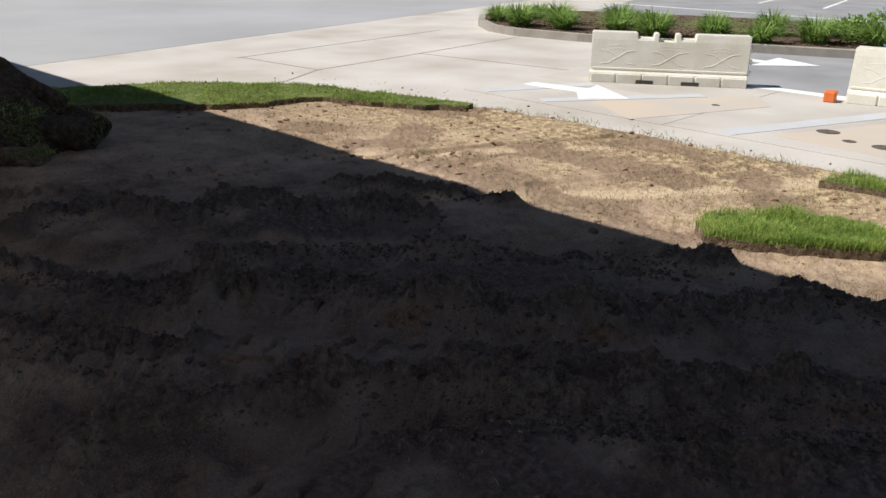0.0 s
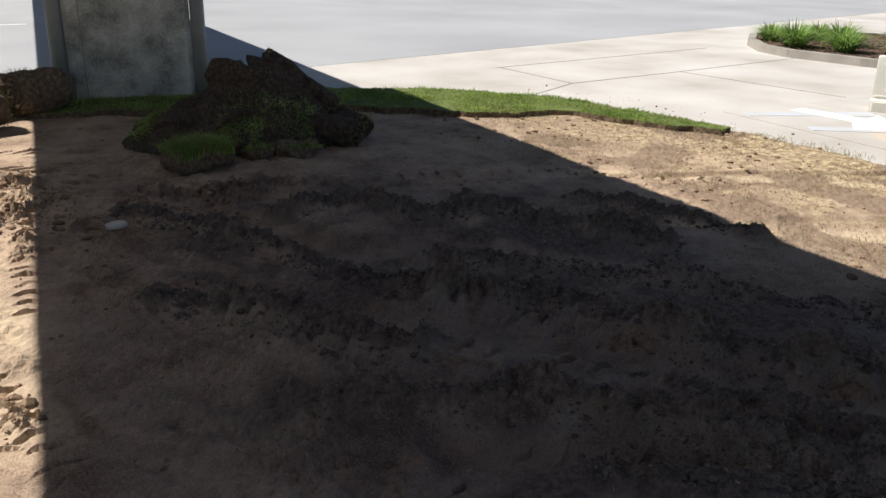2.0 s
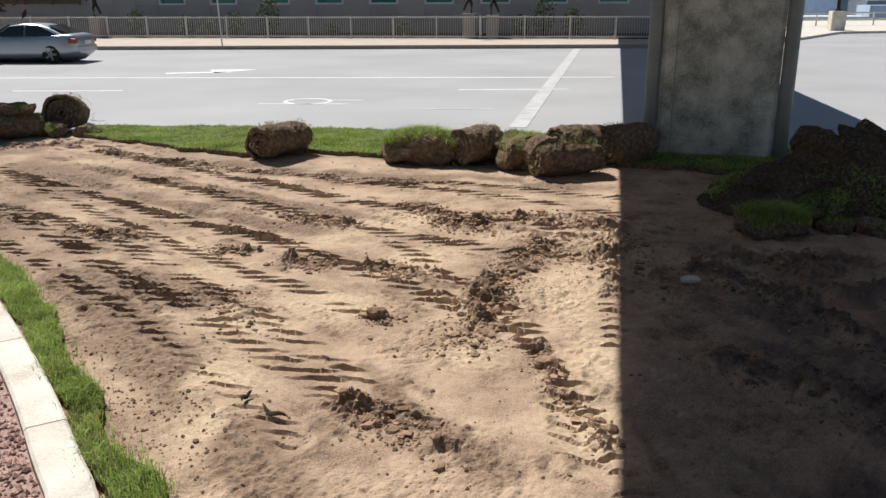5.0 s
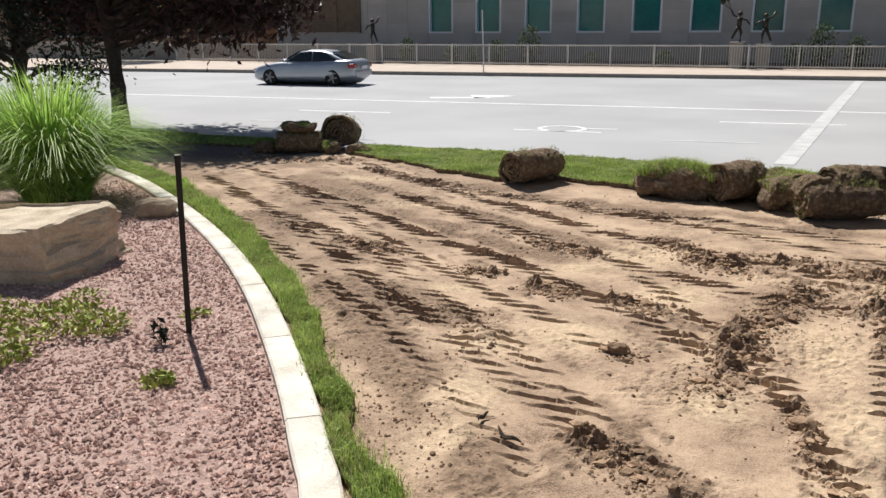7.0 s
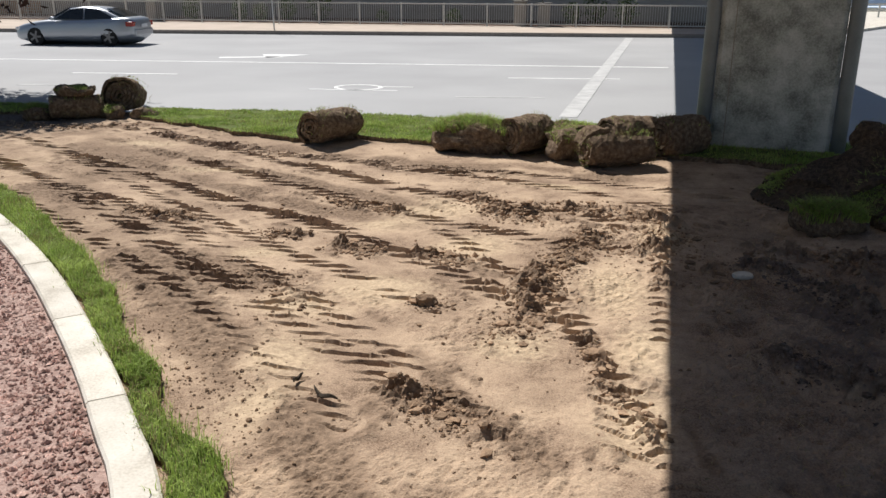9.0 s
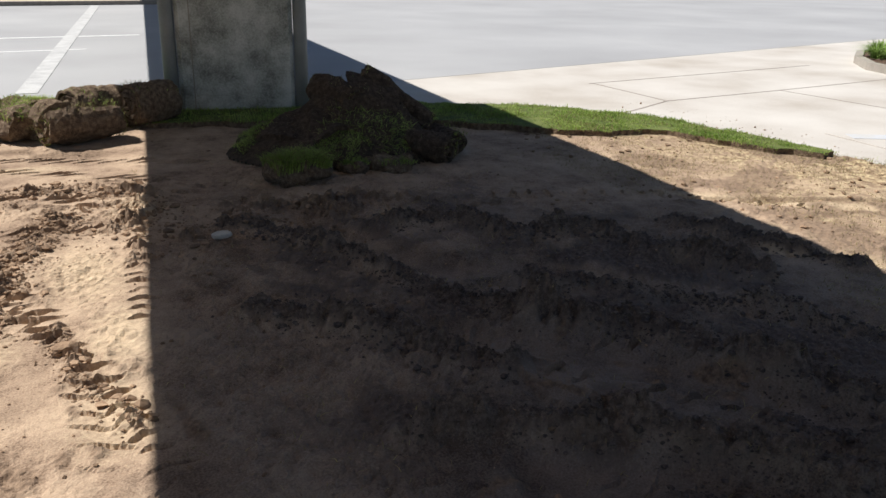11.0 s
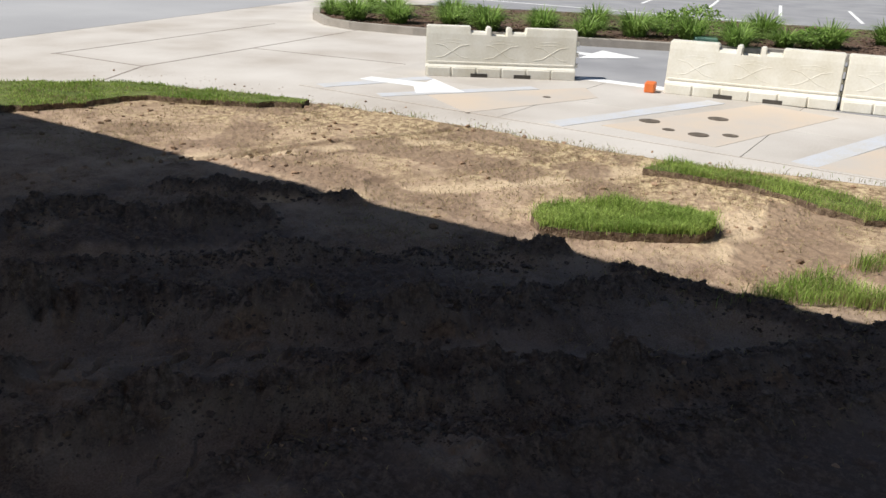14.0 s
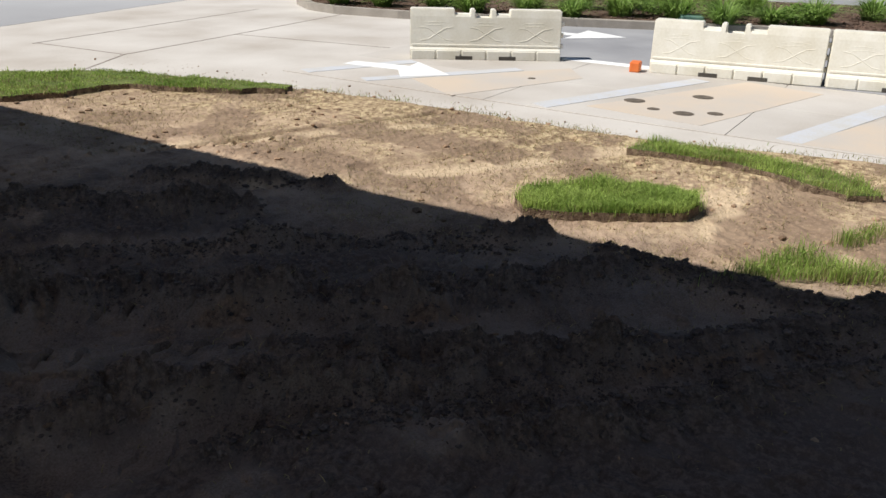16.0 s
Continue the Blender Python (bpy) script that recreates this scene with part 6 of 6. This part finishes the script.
spots = [(18.2, 14.2), (17.6, 13.0), (17.9, 11.9), (18.6, 10.8), (18.3, 9.6), (19.2, 8.6), (19.0, 7.4), (20.0, 6.6), (20.4, 5.4), (19.9, 4.2), (20.8, 3.4), (21.6, 2.6), (21.2, 4.6), (20.4, 9.2), (19.6, 11.4), (19.0, 12.8), (21.8, 6.6), (22.4, 4.2), (23.4, 1.6), (22.3, 0.9), (19.6, 13.9), (21.0, 8.0), (24.0, -1.0), (22.0, -1.6)]
for k, (x, y) in enumerate(spots):
    r = 0.52 + 0.28 * ((k * 37) % 10) / 10
    tuft("daylily", "arching green daylily clump in dark mulch", "plant", pose(x - 0.35, y, 0.0, 0, 0, k * 40), 420, r * 0.9, r * 1.3, 0.026, M["lily"], 0.95, "daylilies on the island")
for x, y, r, h in ((20.6, 6.0, 0.55, 0.6), (21.2, 5.6, 0.6, 0.75), (18.5, 10.2, 0.5, 0.5), (20.9, 2.9, 0.4, 0.45)):
    leafy("shrub", "low rounded green shrub in dark mulch", "shrub", pose(x, y, 0.0), 700, r, r, h, 0.05, M["lily"], 8, "shrubs on the island")
b = thing("valve_box", "green plastic irrigation box sunk in the mulch", "valve box", pose(19.9, 5.0, 0.0, 0, 0, 20))
part("lid", boxbm(-0.3, -0.25, -0.05, 0.3, 0.25, 0.12, bevel=0.02), M["greenbox"], b)
part("rim", boxbm(-0.34, -0.29, -0.05, 0.34, 0.29, 0.05, bevel=0.02), M["greenbox"], b)
for k in range(9):
    bar(30.0 + k * 0.5, 1.0 + k * 2.7 - 6, 36.0 + k * 0.5, 2.2 + k * 2.7 - 6, 0.12, M["paint"], "white parking bay line", z=-0.142)
bar(29.0, -6, 28.2, 20, 0.14, M["paint"], "white car park edge line", z=-0.142)

# ---- across the street ----
FY = 43.4
fence = thing("railing", "pale steel picket railing along the far pavement", "railing")
bm = bmesh.new()
for x in np.arange(-41, -27.9, 0.125):
    box(bm, x - 0.011, FY - 0.011, 0.14, x + 0.011, FY + 0.011, 1.1)
picket = bm_mesh("picket", boxbm(-0.011, -0.011, 0.14, 0.011, 0.011, 1.1), M["rail"])
for x in np.arange(-27.875, 9.6, 0.125):
    part("picket", picket, None, fence).location = (float(x), FY, 0.0)
tagged(part("far_picketing", bm, M["rail"], fence), "", "", "", "stuff")
for z in (0.12, 1.1):
    part("rail", boxbm(-41, FY - 0.028, z, 9.6, FY + 0.028, z + 0.055), M["rail"], fence)
for x in np.arange(-41, 9.7, 2.3):
    part("post", boxbm(x - 0.035, FY - 0.035, -0.05, x + 0.035, FY + 0.035, 1.2), M["rail"], fence)
for x in np.arange(-33.8, -28.3, 0.2):
    part("lattice_bar", boxbm(x - 0.02, FY + 0.04, 0.12, x + 0.02, FY + 0.06, 1.08), M["plinth"], fence)
for z in np.arange(0.2, 1.05, 0.16):
    part("lattice_bar", boxbm(-33.8, FY + 0.06, z, -28.3, FY + 0.08, z + 0.04), M["plinth"], fence)
sheet("planter_wall", [(-41, FY + 0.5), (10, FY + 0.5), (10, FY + 6.4), (-41, FY + 6.4)], -0.2, 0.06, M["mulch"], "shaded planting strip behind the railing", "planting")


def building():
    """Stone-clad office wall with a plinth, tall windows, a louvred bay and a roof edge."""
    h = thing("office_building", "stone-clad office building with tall teal windows", "building")
    y, x0, x1, top = 50.0, -37.5, 6.3, 9.0
    wins = [-25.09 + 3.37 * k for k in range(8)] + [2.0]
    wide, sill, head = 1.78, 1.7, 4.3
    spans, at = [], x0
    for w in wins:
        spans.append((at, w, 0.9, top))
        at = w + wide
    spans.append((at, x1, 0.9, top))
    bm = bmesh.new()
    for a, b2, z0, z1 in spans:
        box(bm, a, y + 0.05, z0, b2, y + 12, z1)
    for w in wins:
        box(bm, w, y + 0.05, 0.9, w + wide, y + 0.6, sill)
        box(bm, w, y + 0.05, head, w + wide, y + 0.6, 5.6)
        box(bm, w, y + 0.05, 8.2, w + wide, y + 0.6, top)
        box(bm, w, y + 0.9, 0.9, w + wide, y + 12, top)
    part("wall", bm, M["facade"], h)
    part("plinth", boxbm(x0 - 0.05, y - 0.06, -0.2, x1 + 0.05, y + 12, 0.9, bevel=0.02), M["plinth"], h)
    part("roof_edge", boxbm(x0 - 0.3, y - 0.35, top, x1 + 0.3, y + 12.3, top + 0.45, bevel=0.04), M["plinth"], h)
    for w in wins:
        for z0, z1 in ((sill, head), (5.6, 8.2)):
            win = part("window", boxbm(w + 0.08, y + 0.30, z0 + 0.08, w + wide - 0.08, y + 0.32, z1 - 0.08), M["teal"], h, "teal tinted glass window")
            bm = bmesh.new()
            box(bm, w, y + 0.02, z0, w + 0.11, y + 0.34, z1)
            box(bm, w + wide - 0.11, y + 0.02, z0, w + wide, y + 0.34, z1)
            box(bm, w + 0.11, y + 0.02, z0, w + wide - 0.11, y + 0.34, z0 + 0.11)
            box(bm, w + 0.11, y + 0.02, z1 - 0.11, w + wide - 0.11, y + 0.34, z1)
            part("frame", bm, M["frame"], win, "pale metal frame")
    louv = part("louvre", boxbm(-36.1, y - 0.02, 1.8, -30.3, y + 0.04, 4.9), M["louvre"], h, "bronze louvred panel")
    for z in np.arange(1.85, 4.85, 0.2):
        part("slat", boxbm(-36.0, y - 0.12, z, -30.4, y - 0.02, z + 0.09), M["louvre"], louv)
    for x in (-36.1, -34.2, -32.3, -30.4):
        part("mullion", boxbm(x, y - 0.15, 1.75, x + 0.1, y, 4.9), M["louvre"], louv)
    # cladding panels between the windows, with open joints
    edges = [x0] + [e for w in wins for e in (w, w + wide)] + [x1]
    for a, b2 in zip(edges[::2], edges[1::2]):
        k = max(1, round((b2 - a) / 1.6))
        for c in range(k):
            xa, xb = a + (b2 - a) * c / k, a + (b2 - a) * (c + 1) / k
            if xb < -30.2 and xa > -36.3:
                continue
            for z0, z1 in ((0.9, 1.7), (1.7, 2.35), (2.35, 3.0), (3.0, 3.65), (3.65, 4.3), (4.3, 5.6), (5.6, 8.2), (8.2, 9.0)):
                part("panel", boxbm(xa + 0.012, y, z0 + 0.012, xb - 0.012, y + 0.06, z1 - 0.012), M["facade"], h)


building()


def brick_house():
    h = thing("brick_building", "low orange-brown brick building behind the trees", "building")
    part("wall", boxbm(-75, 51, -0.2, -39.5, 62, 6.0), M["brickwall"], h)
    part("roof_edge", boxbm(-75.2, 50.7, 6.0, -39.3, 62.2, 6.4), M["plinth"], h)
    for k in range(6):
        win = part("window", boxbm(-72 + k * 5.4, 50.96, 1.6, -69.6 + k * 5.4, 50.99, 3.6), M["dark_glass"], h)
        part("frame", boxbm(-72.1 + k * 5.4, 50.9, 1.45, -69.5 + k * 5.4, 50.98, 1.58), M["frame"], win)
    w = thing("garden_wall", "low dark hedge wall beyond the far pavement", "wall")
    part("wall", boxbm(-75, 44.2, -0.2, -41.3, 44.8, 1.2, bevel=0.03), M["plinth"], w)


brick_house()
for x, y, h in ((-23.8, 44.6, 1.5), (-20.9, 44.7, 1.2), (-19.6, 44.6, 1.0), (-18.0, 44.7, 1.4), (-16.2, 45.0, 2.2), (-1.0, 45.2, 2.2), (0.6, 45.0, 1.6), (-2.2, 45.0, 1.2), (-12.5, 44.8, 0.7), (-8.5, 44.8, 0.8)):
    leafy("shrub", "leafy shrub behind the railing, its green darkened for shade", "shrub", pose(x, y, 0.05), int(260 * h), 0.45 * h ** 0.5, 0.4, h, 0.08, M["shade_leaf"], 8, "shrubs behind the railing")


def statue(label, x, z, flip, balloons):
    """A bronze garden figure, kept as one plain shape."""
    bm = bmesh.new()
    tube(bm, [(0.1, 0, 0), (0.12, 0, 0.45), (0, 0, 0.8)], [0.05, 0.07, 0.09], 8)
    tube(bm, [(-0.3, 0, 0.15), (-0.15, 0, 0.5), (0, 0, 0.8)], [0.05, 0.07, 0.09], 8)
    tube(bm, [(0, 0, 0.75), (0.02, 0, 1.2)], [0.12, 0.14], 8)
    tube(bm, [(0, 0, 1.15), (0.35, 0, 1.05), (0.5, 0, 0.85)], 0.045, 6)
    tube(bm, [(0, 0, 1.15), (-0.3, 0, 1.3), (-0.42, 0, 1.55)], 0.045, 6)
    bmesh.ops.create_icosphere(bm, subdivisions=2, radius=0.12, matrix=Matrix.Translation((0.02, 0, 1.36)))
    if balloons:
        for bx, bz in ((-0.85, 1.95), (-0.6, 2.1), (-0.95, 2.2), (-0.72, 2.3)):
            bmesh.ops.create_icosphere(bm, subdivisions=2, radius=0.14, matrix=Matrix.Translation((bx, 0, bz)))
            tube(bm, [(-0.42, 0, 1.55), (bx, 0, bz - 0.12)], 0.012, 5)
    ob = new("statue", bm_mesh("statue", bm, M["bronze"], True))
    ob.matrix_world = pose(x, FY + 0.75, z, 0, 0, 180 if flip else 0)
    return tagged(ob, label, "statue")


statue("dark bronze figure on a stone pillar", -25.95, 1.15, True, False)
statue("dark bronze figure with a cluster of globes on a pillar", -4.85, 1.3, False, True)
statue("dark bronze figure behind the railing", -3.6, 1.2, True, False)
for x in (-25.95, -4.85, -3.6):
    p = thing("stone_pillar", "square shaded stone pillar behind the railing", "pillar", pose(x, FY + 0.75, 0))
    # the darker plinth colour stands in for shade on the pillars
    part("shaft", boxbm(-0.3, -0.3, 0.0, 0.3, 0.3, 1.08 if x < -20 or x > -4 else 1.22, bevel=0.02), M["plinth"], p)
    part("cap", boxbm(-0.36, -0.36, 1.08 if x < -20 or x > -4 else 1.22, 0.36, 0.36, 1.15 if x < -20 else (1.2 if x > -4 else 1.3), bevel=0.015), M["plinth"], p)

s = thing("street_post", "slim grey steel post at the far kerb", "post", pose(-15.6, 36.95, 0.0))
bm = bmesh.new()
tube(bm, [(0, 0, -0.1), (-0.1, 0, 2.9)], 0.035, 8)
part("post", bm, M["rail"], s)


def lamp(x, y):
    p = thing("street_lamp", "dark lamp post on a square concrete footing", "street lamp", pose(x, y, -0.1))
    part("footing", boxbm(-0.42, -0.42, 0, 0.42, 0.42, 1.25, bevel=0.04), M["kerb"], p)
    bm = bmesh.new()
    tube(bm, [(0, 0, 1.2), (0, 0, 1.35), (0, 0, 1.4), (0, 0, 8)], [0.2, 0.2, 0.11, 0.08], 10)
    part("pole", bm, M["steel"], p)
    part("head", boxbm(-0.2, -0.9, 7.9, 0.2, 0.1, 8.05, bevel=0.03), M["steel"], p)


lamp(16.9, 55.5)
p = thing("far_pier", "pale concrete pier of the bridge beyond the junction", "bridge pier", pose(31.5, 64.5, -0.1))
part("shaft", boxbm(-0.8, -0.7, 0, 0.8, 0.7, 6, bevel=0.05), M["kerb"], p)
part("footing", boxbm(-1.3, -1.2, 0, 1.3, 1.2, 0.45, bevel=0.04), M["sandstone"], p)
g = thing("guard_rail", "low pale guard rail at the edge of the overlook", "guard rail")
for x0, y0, x1, y1 in ((11, 60, 24, 66), (24, 66, 60, 72)):
    d = Vector((x1 - x0, y1 - y0, 0))
    for z in (0.45, 0.85):
        bm = bmesh.new()
        tube(bm, [(x0, y0, z), (x1, y1, z)], 0.06, 6)
        part("rail", bm, M["rail"], g)
    for k in range(int(d.length / 2.5) + 1):
        q = Vector((x0, y0, 0)) + d * min(1, k * 2.5 / d.length)
        part("post", boxbm(q.x - 0.05, q.y - 0.05, -0.1, q.x + 0.05, q.y + 0.05, 0.92), M["rail"], g)


def skyline():
    rnd = random.Random(5)
    bm = bmesh.new()
    for k in range(420):
        r = rnd.uniform(320, 1500)
        a = rnd.uniform(8, 48)
        x, y = r * math.sin(radians(a)), 25 + r * math.cos(radians(a))
        w, d = rnd.uniform(8, 30), rnd.uniform(8, 30)
        h = rnd.uniform(5, 14) if rnd.random() < 0.75 else rnd.uniform(14, 32)
        box(bm, x - w, y - d, -31, x + w, y + d, -28 + h)
    tagged(new("city_blocks", bm_mesh("city_blocks", bm, M["city"])), "city blocks in the valley far below, haze in their blue-grey colour", "city", "", "stuff")


skyline()


# ---- car ----
def car(m):
    """A silver four-door saloon, lengthwise along x, nose at -x."""
    c = thing("car", "silver four-door saloon car on the street", "car", m)
    secs = [  # x, half width, sill, belt height
        (-2.40, 0.55, 0.32, 0.55), (-2.34, 0.74, 0.24, 0.64), (-2.1, 0.86, 0.20, 0.74), (-1.5, 0.91, 0.20, 0.86), (-0.95, 0.92, 0.20, 0.93), (0.0, 0.925, 0.20, 0.95), (1.0, 0.925, 0.20, 0.98), (1.7, 0.91, 0.22, 1.02), (2.2, 0.85, 0.28, 1.02), (2.36, 0.76, 0.34, 0.95), (2.41, 0.6, 0.42, 0.75)]
    bm = bmesh.new()
    rings = []
    for x, w, lo, hi in secs:
        half = [(w * 0.86, lo), (w, lo + 0.12), (w * 1.0, lo + (hi - lo) * 0.6), (w * 0.96, hi - 0.06), (w * 0.86, hi), (w * 0.4, hi + 0.025)]
        rings.append([bm.verts.new((x, y, z)) for y, z in half] + [bm.verts.new((x, -y, z)) for y, z in half[::-1]])
    for a, b in zip(rings, rings[1:]):
        for k in range(12):
            bm.faces.new((a[k], a[(k + 1) % 12], b[(k + 1) % 12], b[k]))
    bm.faces.new(rings[0])
    bm.faces.new(rings[-1][::-1])
    bmesh.ops.recalc_face_normals(bm, faces=bm.faces[:])
    bmesh.ops.subdivide_edges(bm, edges=bm.edges[:], cuts=1, smooth=0.6, use_grid_fill=True)
    part("body", bm, M["silver"], c, smooth=True)
    bm = bmesh.new()
    rings = []
    for x, w, z in ((-0.95, 0.80, 0.92), (-0.15, 0.66, 1.36), (0.35, 0.64, 1.43), (0.9, 0.63, 1.40), (1.25, 0.66, 1.32), (1.95, 0.76, 1.02)):
        rings.append([bm.verts.new(q) for q in ((x, 0.82, 0.9), (x, w, z - 0.05), (x, w * 0.85, z), (x, -w * 0.85, z), (x, -w, z - 0.05), (x, -0.82, 0.9))])
    for a, b in zip(rings, rings[1:]):
        for k in range(5):
            bm.faces.new((a[k], a[k + 1], b[k + 1], b[k]))
    bmesh.ops.recalc_face_normals(bm, faces=bm.faces[:])
    part("cabin", bm, M["silver"], c, smooth=True)
    for sy in (-1, 1):
        for q in (((-0.72, 0.97), (-0.12, 1.33), (0.42, 1.385), (0.42, 0.98)), ((0.49, 0.98), (0.49, 1.385), (1.0, 1.35), (1.62, 1.04), (1.5, 1.0))):
            bm = bmesh.new()
            vs = [bm.verts.new((x, sy * (0.855 - (z - 0.9) * 0.40 + 0.0), z)) for x, z in q]
            bm.faces.new(vs)
            r = bmesh.ops.extrude_face_region(bm, geom=bm.faces[:])
            bmesh.ops.translate(bm, verts=[v for v in r["geom"] if isinstance(v, bmesh.types.BMVert)], vec=(0, sy * 0.012, 0))
            part("side_window", bm, M["dark_glass"], c, "dark tinted glass")
        part("mirror", boxbm(-0.75, sy * 0.98 - 0.08, 0.95, -0.58, sy * 0.98 + 0.08, 1.07, bevel=0.03), M["silver"], c)
        part("door_handle", boxbm(0.15, sy * 0.925 - 0.015, 0.80, 0.33, sy * 0.925 + 0.015, 0.83, bevel=0.006), M["silver"], c)
        part("door_handle", boxbm(1.1, sy * 0.925 - 0.015, 0.82, 1.28, sy * 0.925 + 0.015, 0.85, bevel=0.006), M["silver"], c)
        part("tail_light", boxbm(2.1, sy * 0.72 - 0.16, 0.72, 2.4, sy * 0.72 + 0.16, 0.9, bevel=0.03), M["red_lens"], c, "red tail light")
        part("headlight", boxbm(-2.33, sy * 0.66 - 0.17, 0.56, -2.05, sy * 0.66 + 0.17, 0.68, bevel=0.03), M["clear_lens"], c, "clear headlight")
        for x in (-1.5, 1.42):
            bm = bmesh.new()
            tube(bm, [(x, sy * 0.70, 0.33), (x, sy * 0.72, 0.33), (x, sy * 0.92, 0.33), (x, sy * 0.94, 0.33)], [0.30, 0.33, 0.33, 0.30], 28)
            wheel = part("wheel", bm, M["tyre"], c, "black tyre")
            bm = bmesh.new()
            for k in range(5):
                a = 2 * math.pi * k / 5
                box(bm, 0.03, -0.035, -0.012, 0.22, 0.035, 0.012, m=Matrix.Translation((x, sy * 0.945, 0.33)) @ Matrix.Rotation(radians(90), 4, "X") @ Matrix.Rotation(a, 4, "Z"))
            tube(bm, [(x, sy * 0.93, 0.33), (x, sy * 0.96, 0.33)], 0.06, 12)
            part("rim", bm, M["rim"], wheel, "five-spoke alloy rim")
    for q in (((-0.98, 0.70, 0.95), (-0.98, -0.70, 0.95), (-0.2, -0.56, 1.36), (-0.2, 0.56, 1.36)), ((1.98, 0.64, 1.05), (1.98, -0.64, 1.05), (1.28, -0.55, 1.34), (1.28, 0.55, 1.34))):
        bm = bmesh.new()
        off = Vector((-0.03 if q[0][0] < 0 else 0.03, 0, 0.03))
        lo, hi = [bm.verts.new(p) for p in q], [bm.verts.new(Vector(p) + off) for p in q]
        bm.faces.new(lo)
        bm.faces.new(hi[::-1])
        for k in range(4):
            bm.faces.new((lo[k], lo[(k + 1) % 4], hi[(k + 1) % 4], hi[k]))
        bmesh.ops.recalc_face_normals(bm, faces=bm.faces[:])
        part("windscreen" if q[0][0] < 0 else "rear_window", bm, M["dark_glass"], c, "dark glass")
    part("bumper", boxbm(2.3, -0.75, 0.38, 2.45, 0.75, 0.62, bevel=0.04), M["silver"], c)
    part("plate", boxbm(2.44, -0.25, 0.68, 2.455, 0.25, 0.8), M["frame"], c, "blank pale number plate")
    return c


car(pose(-20.2, 29.15, -0.15, 0, 0, 6))
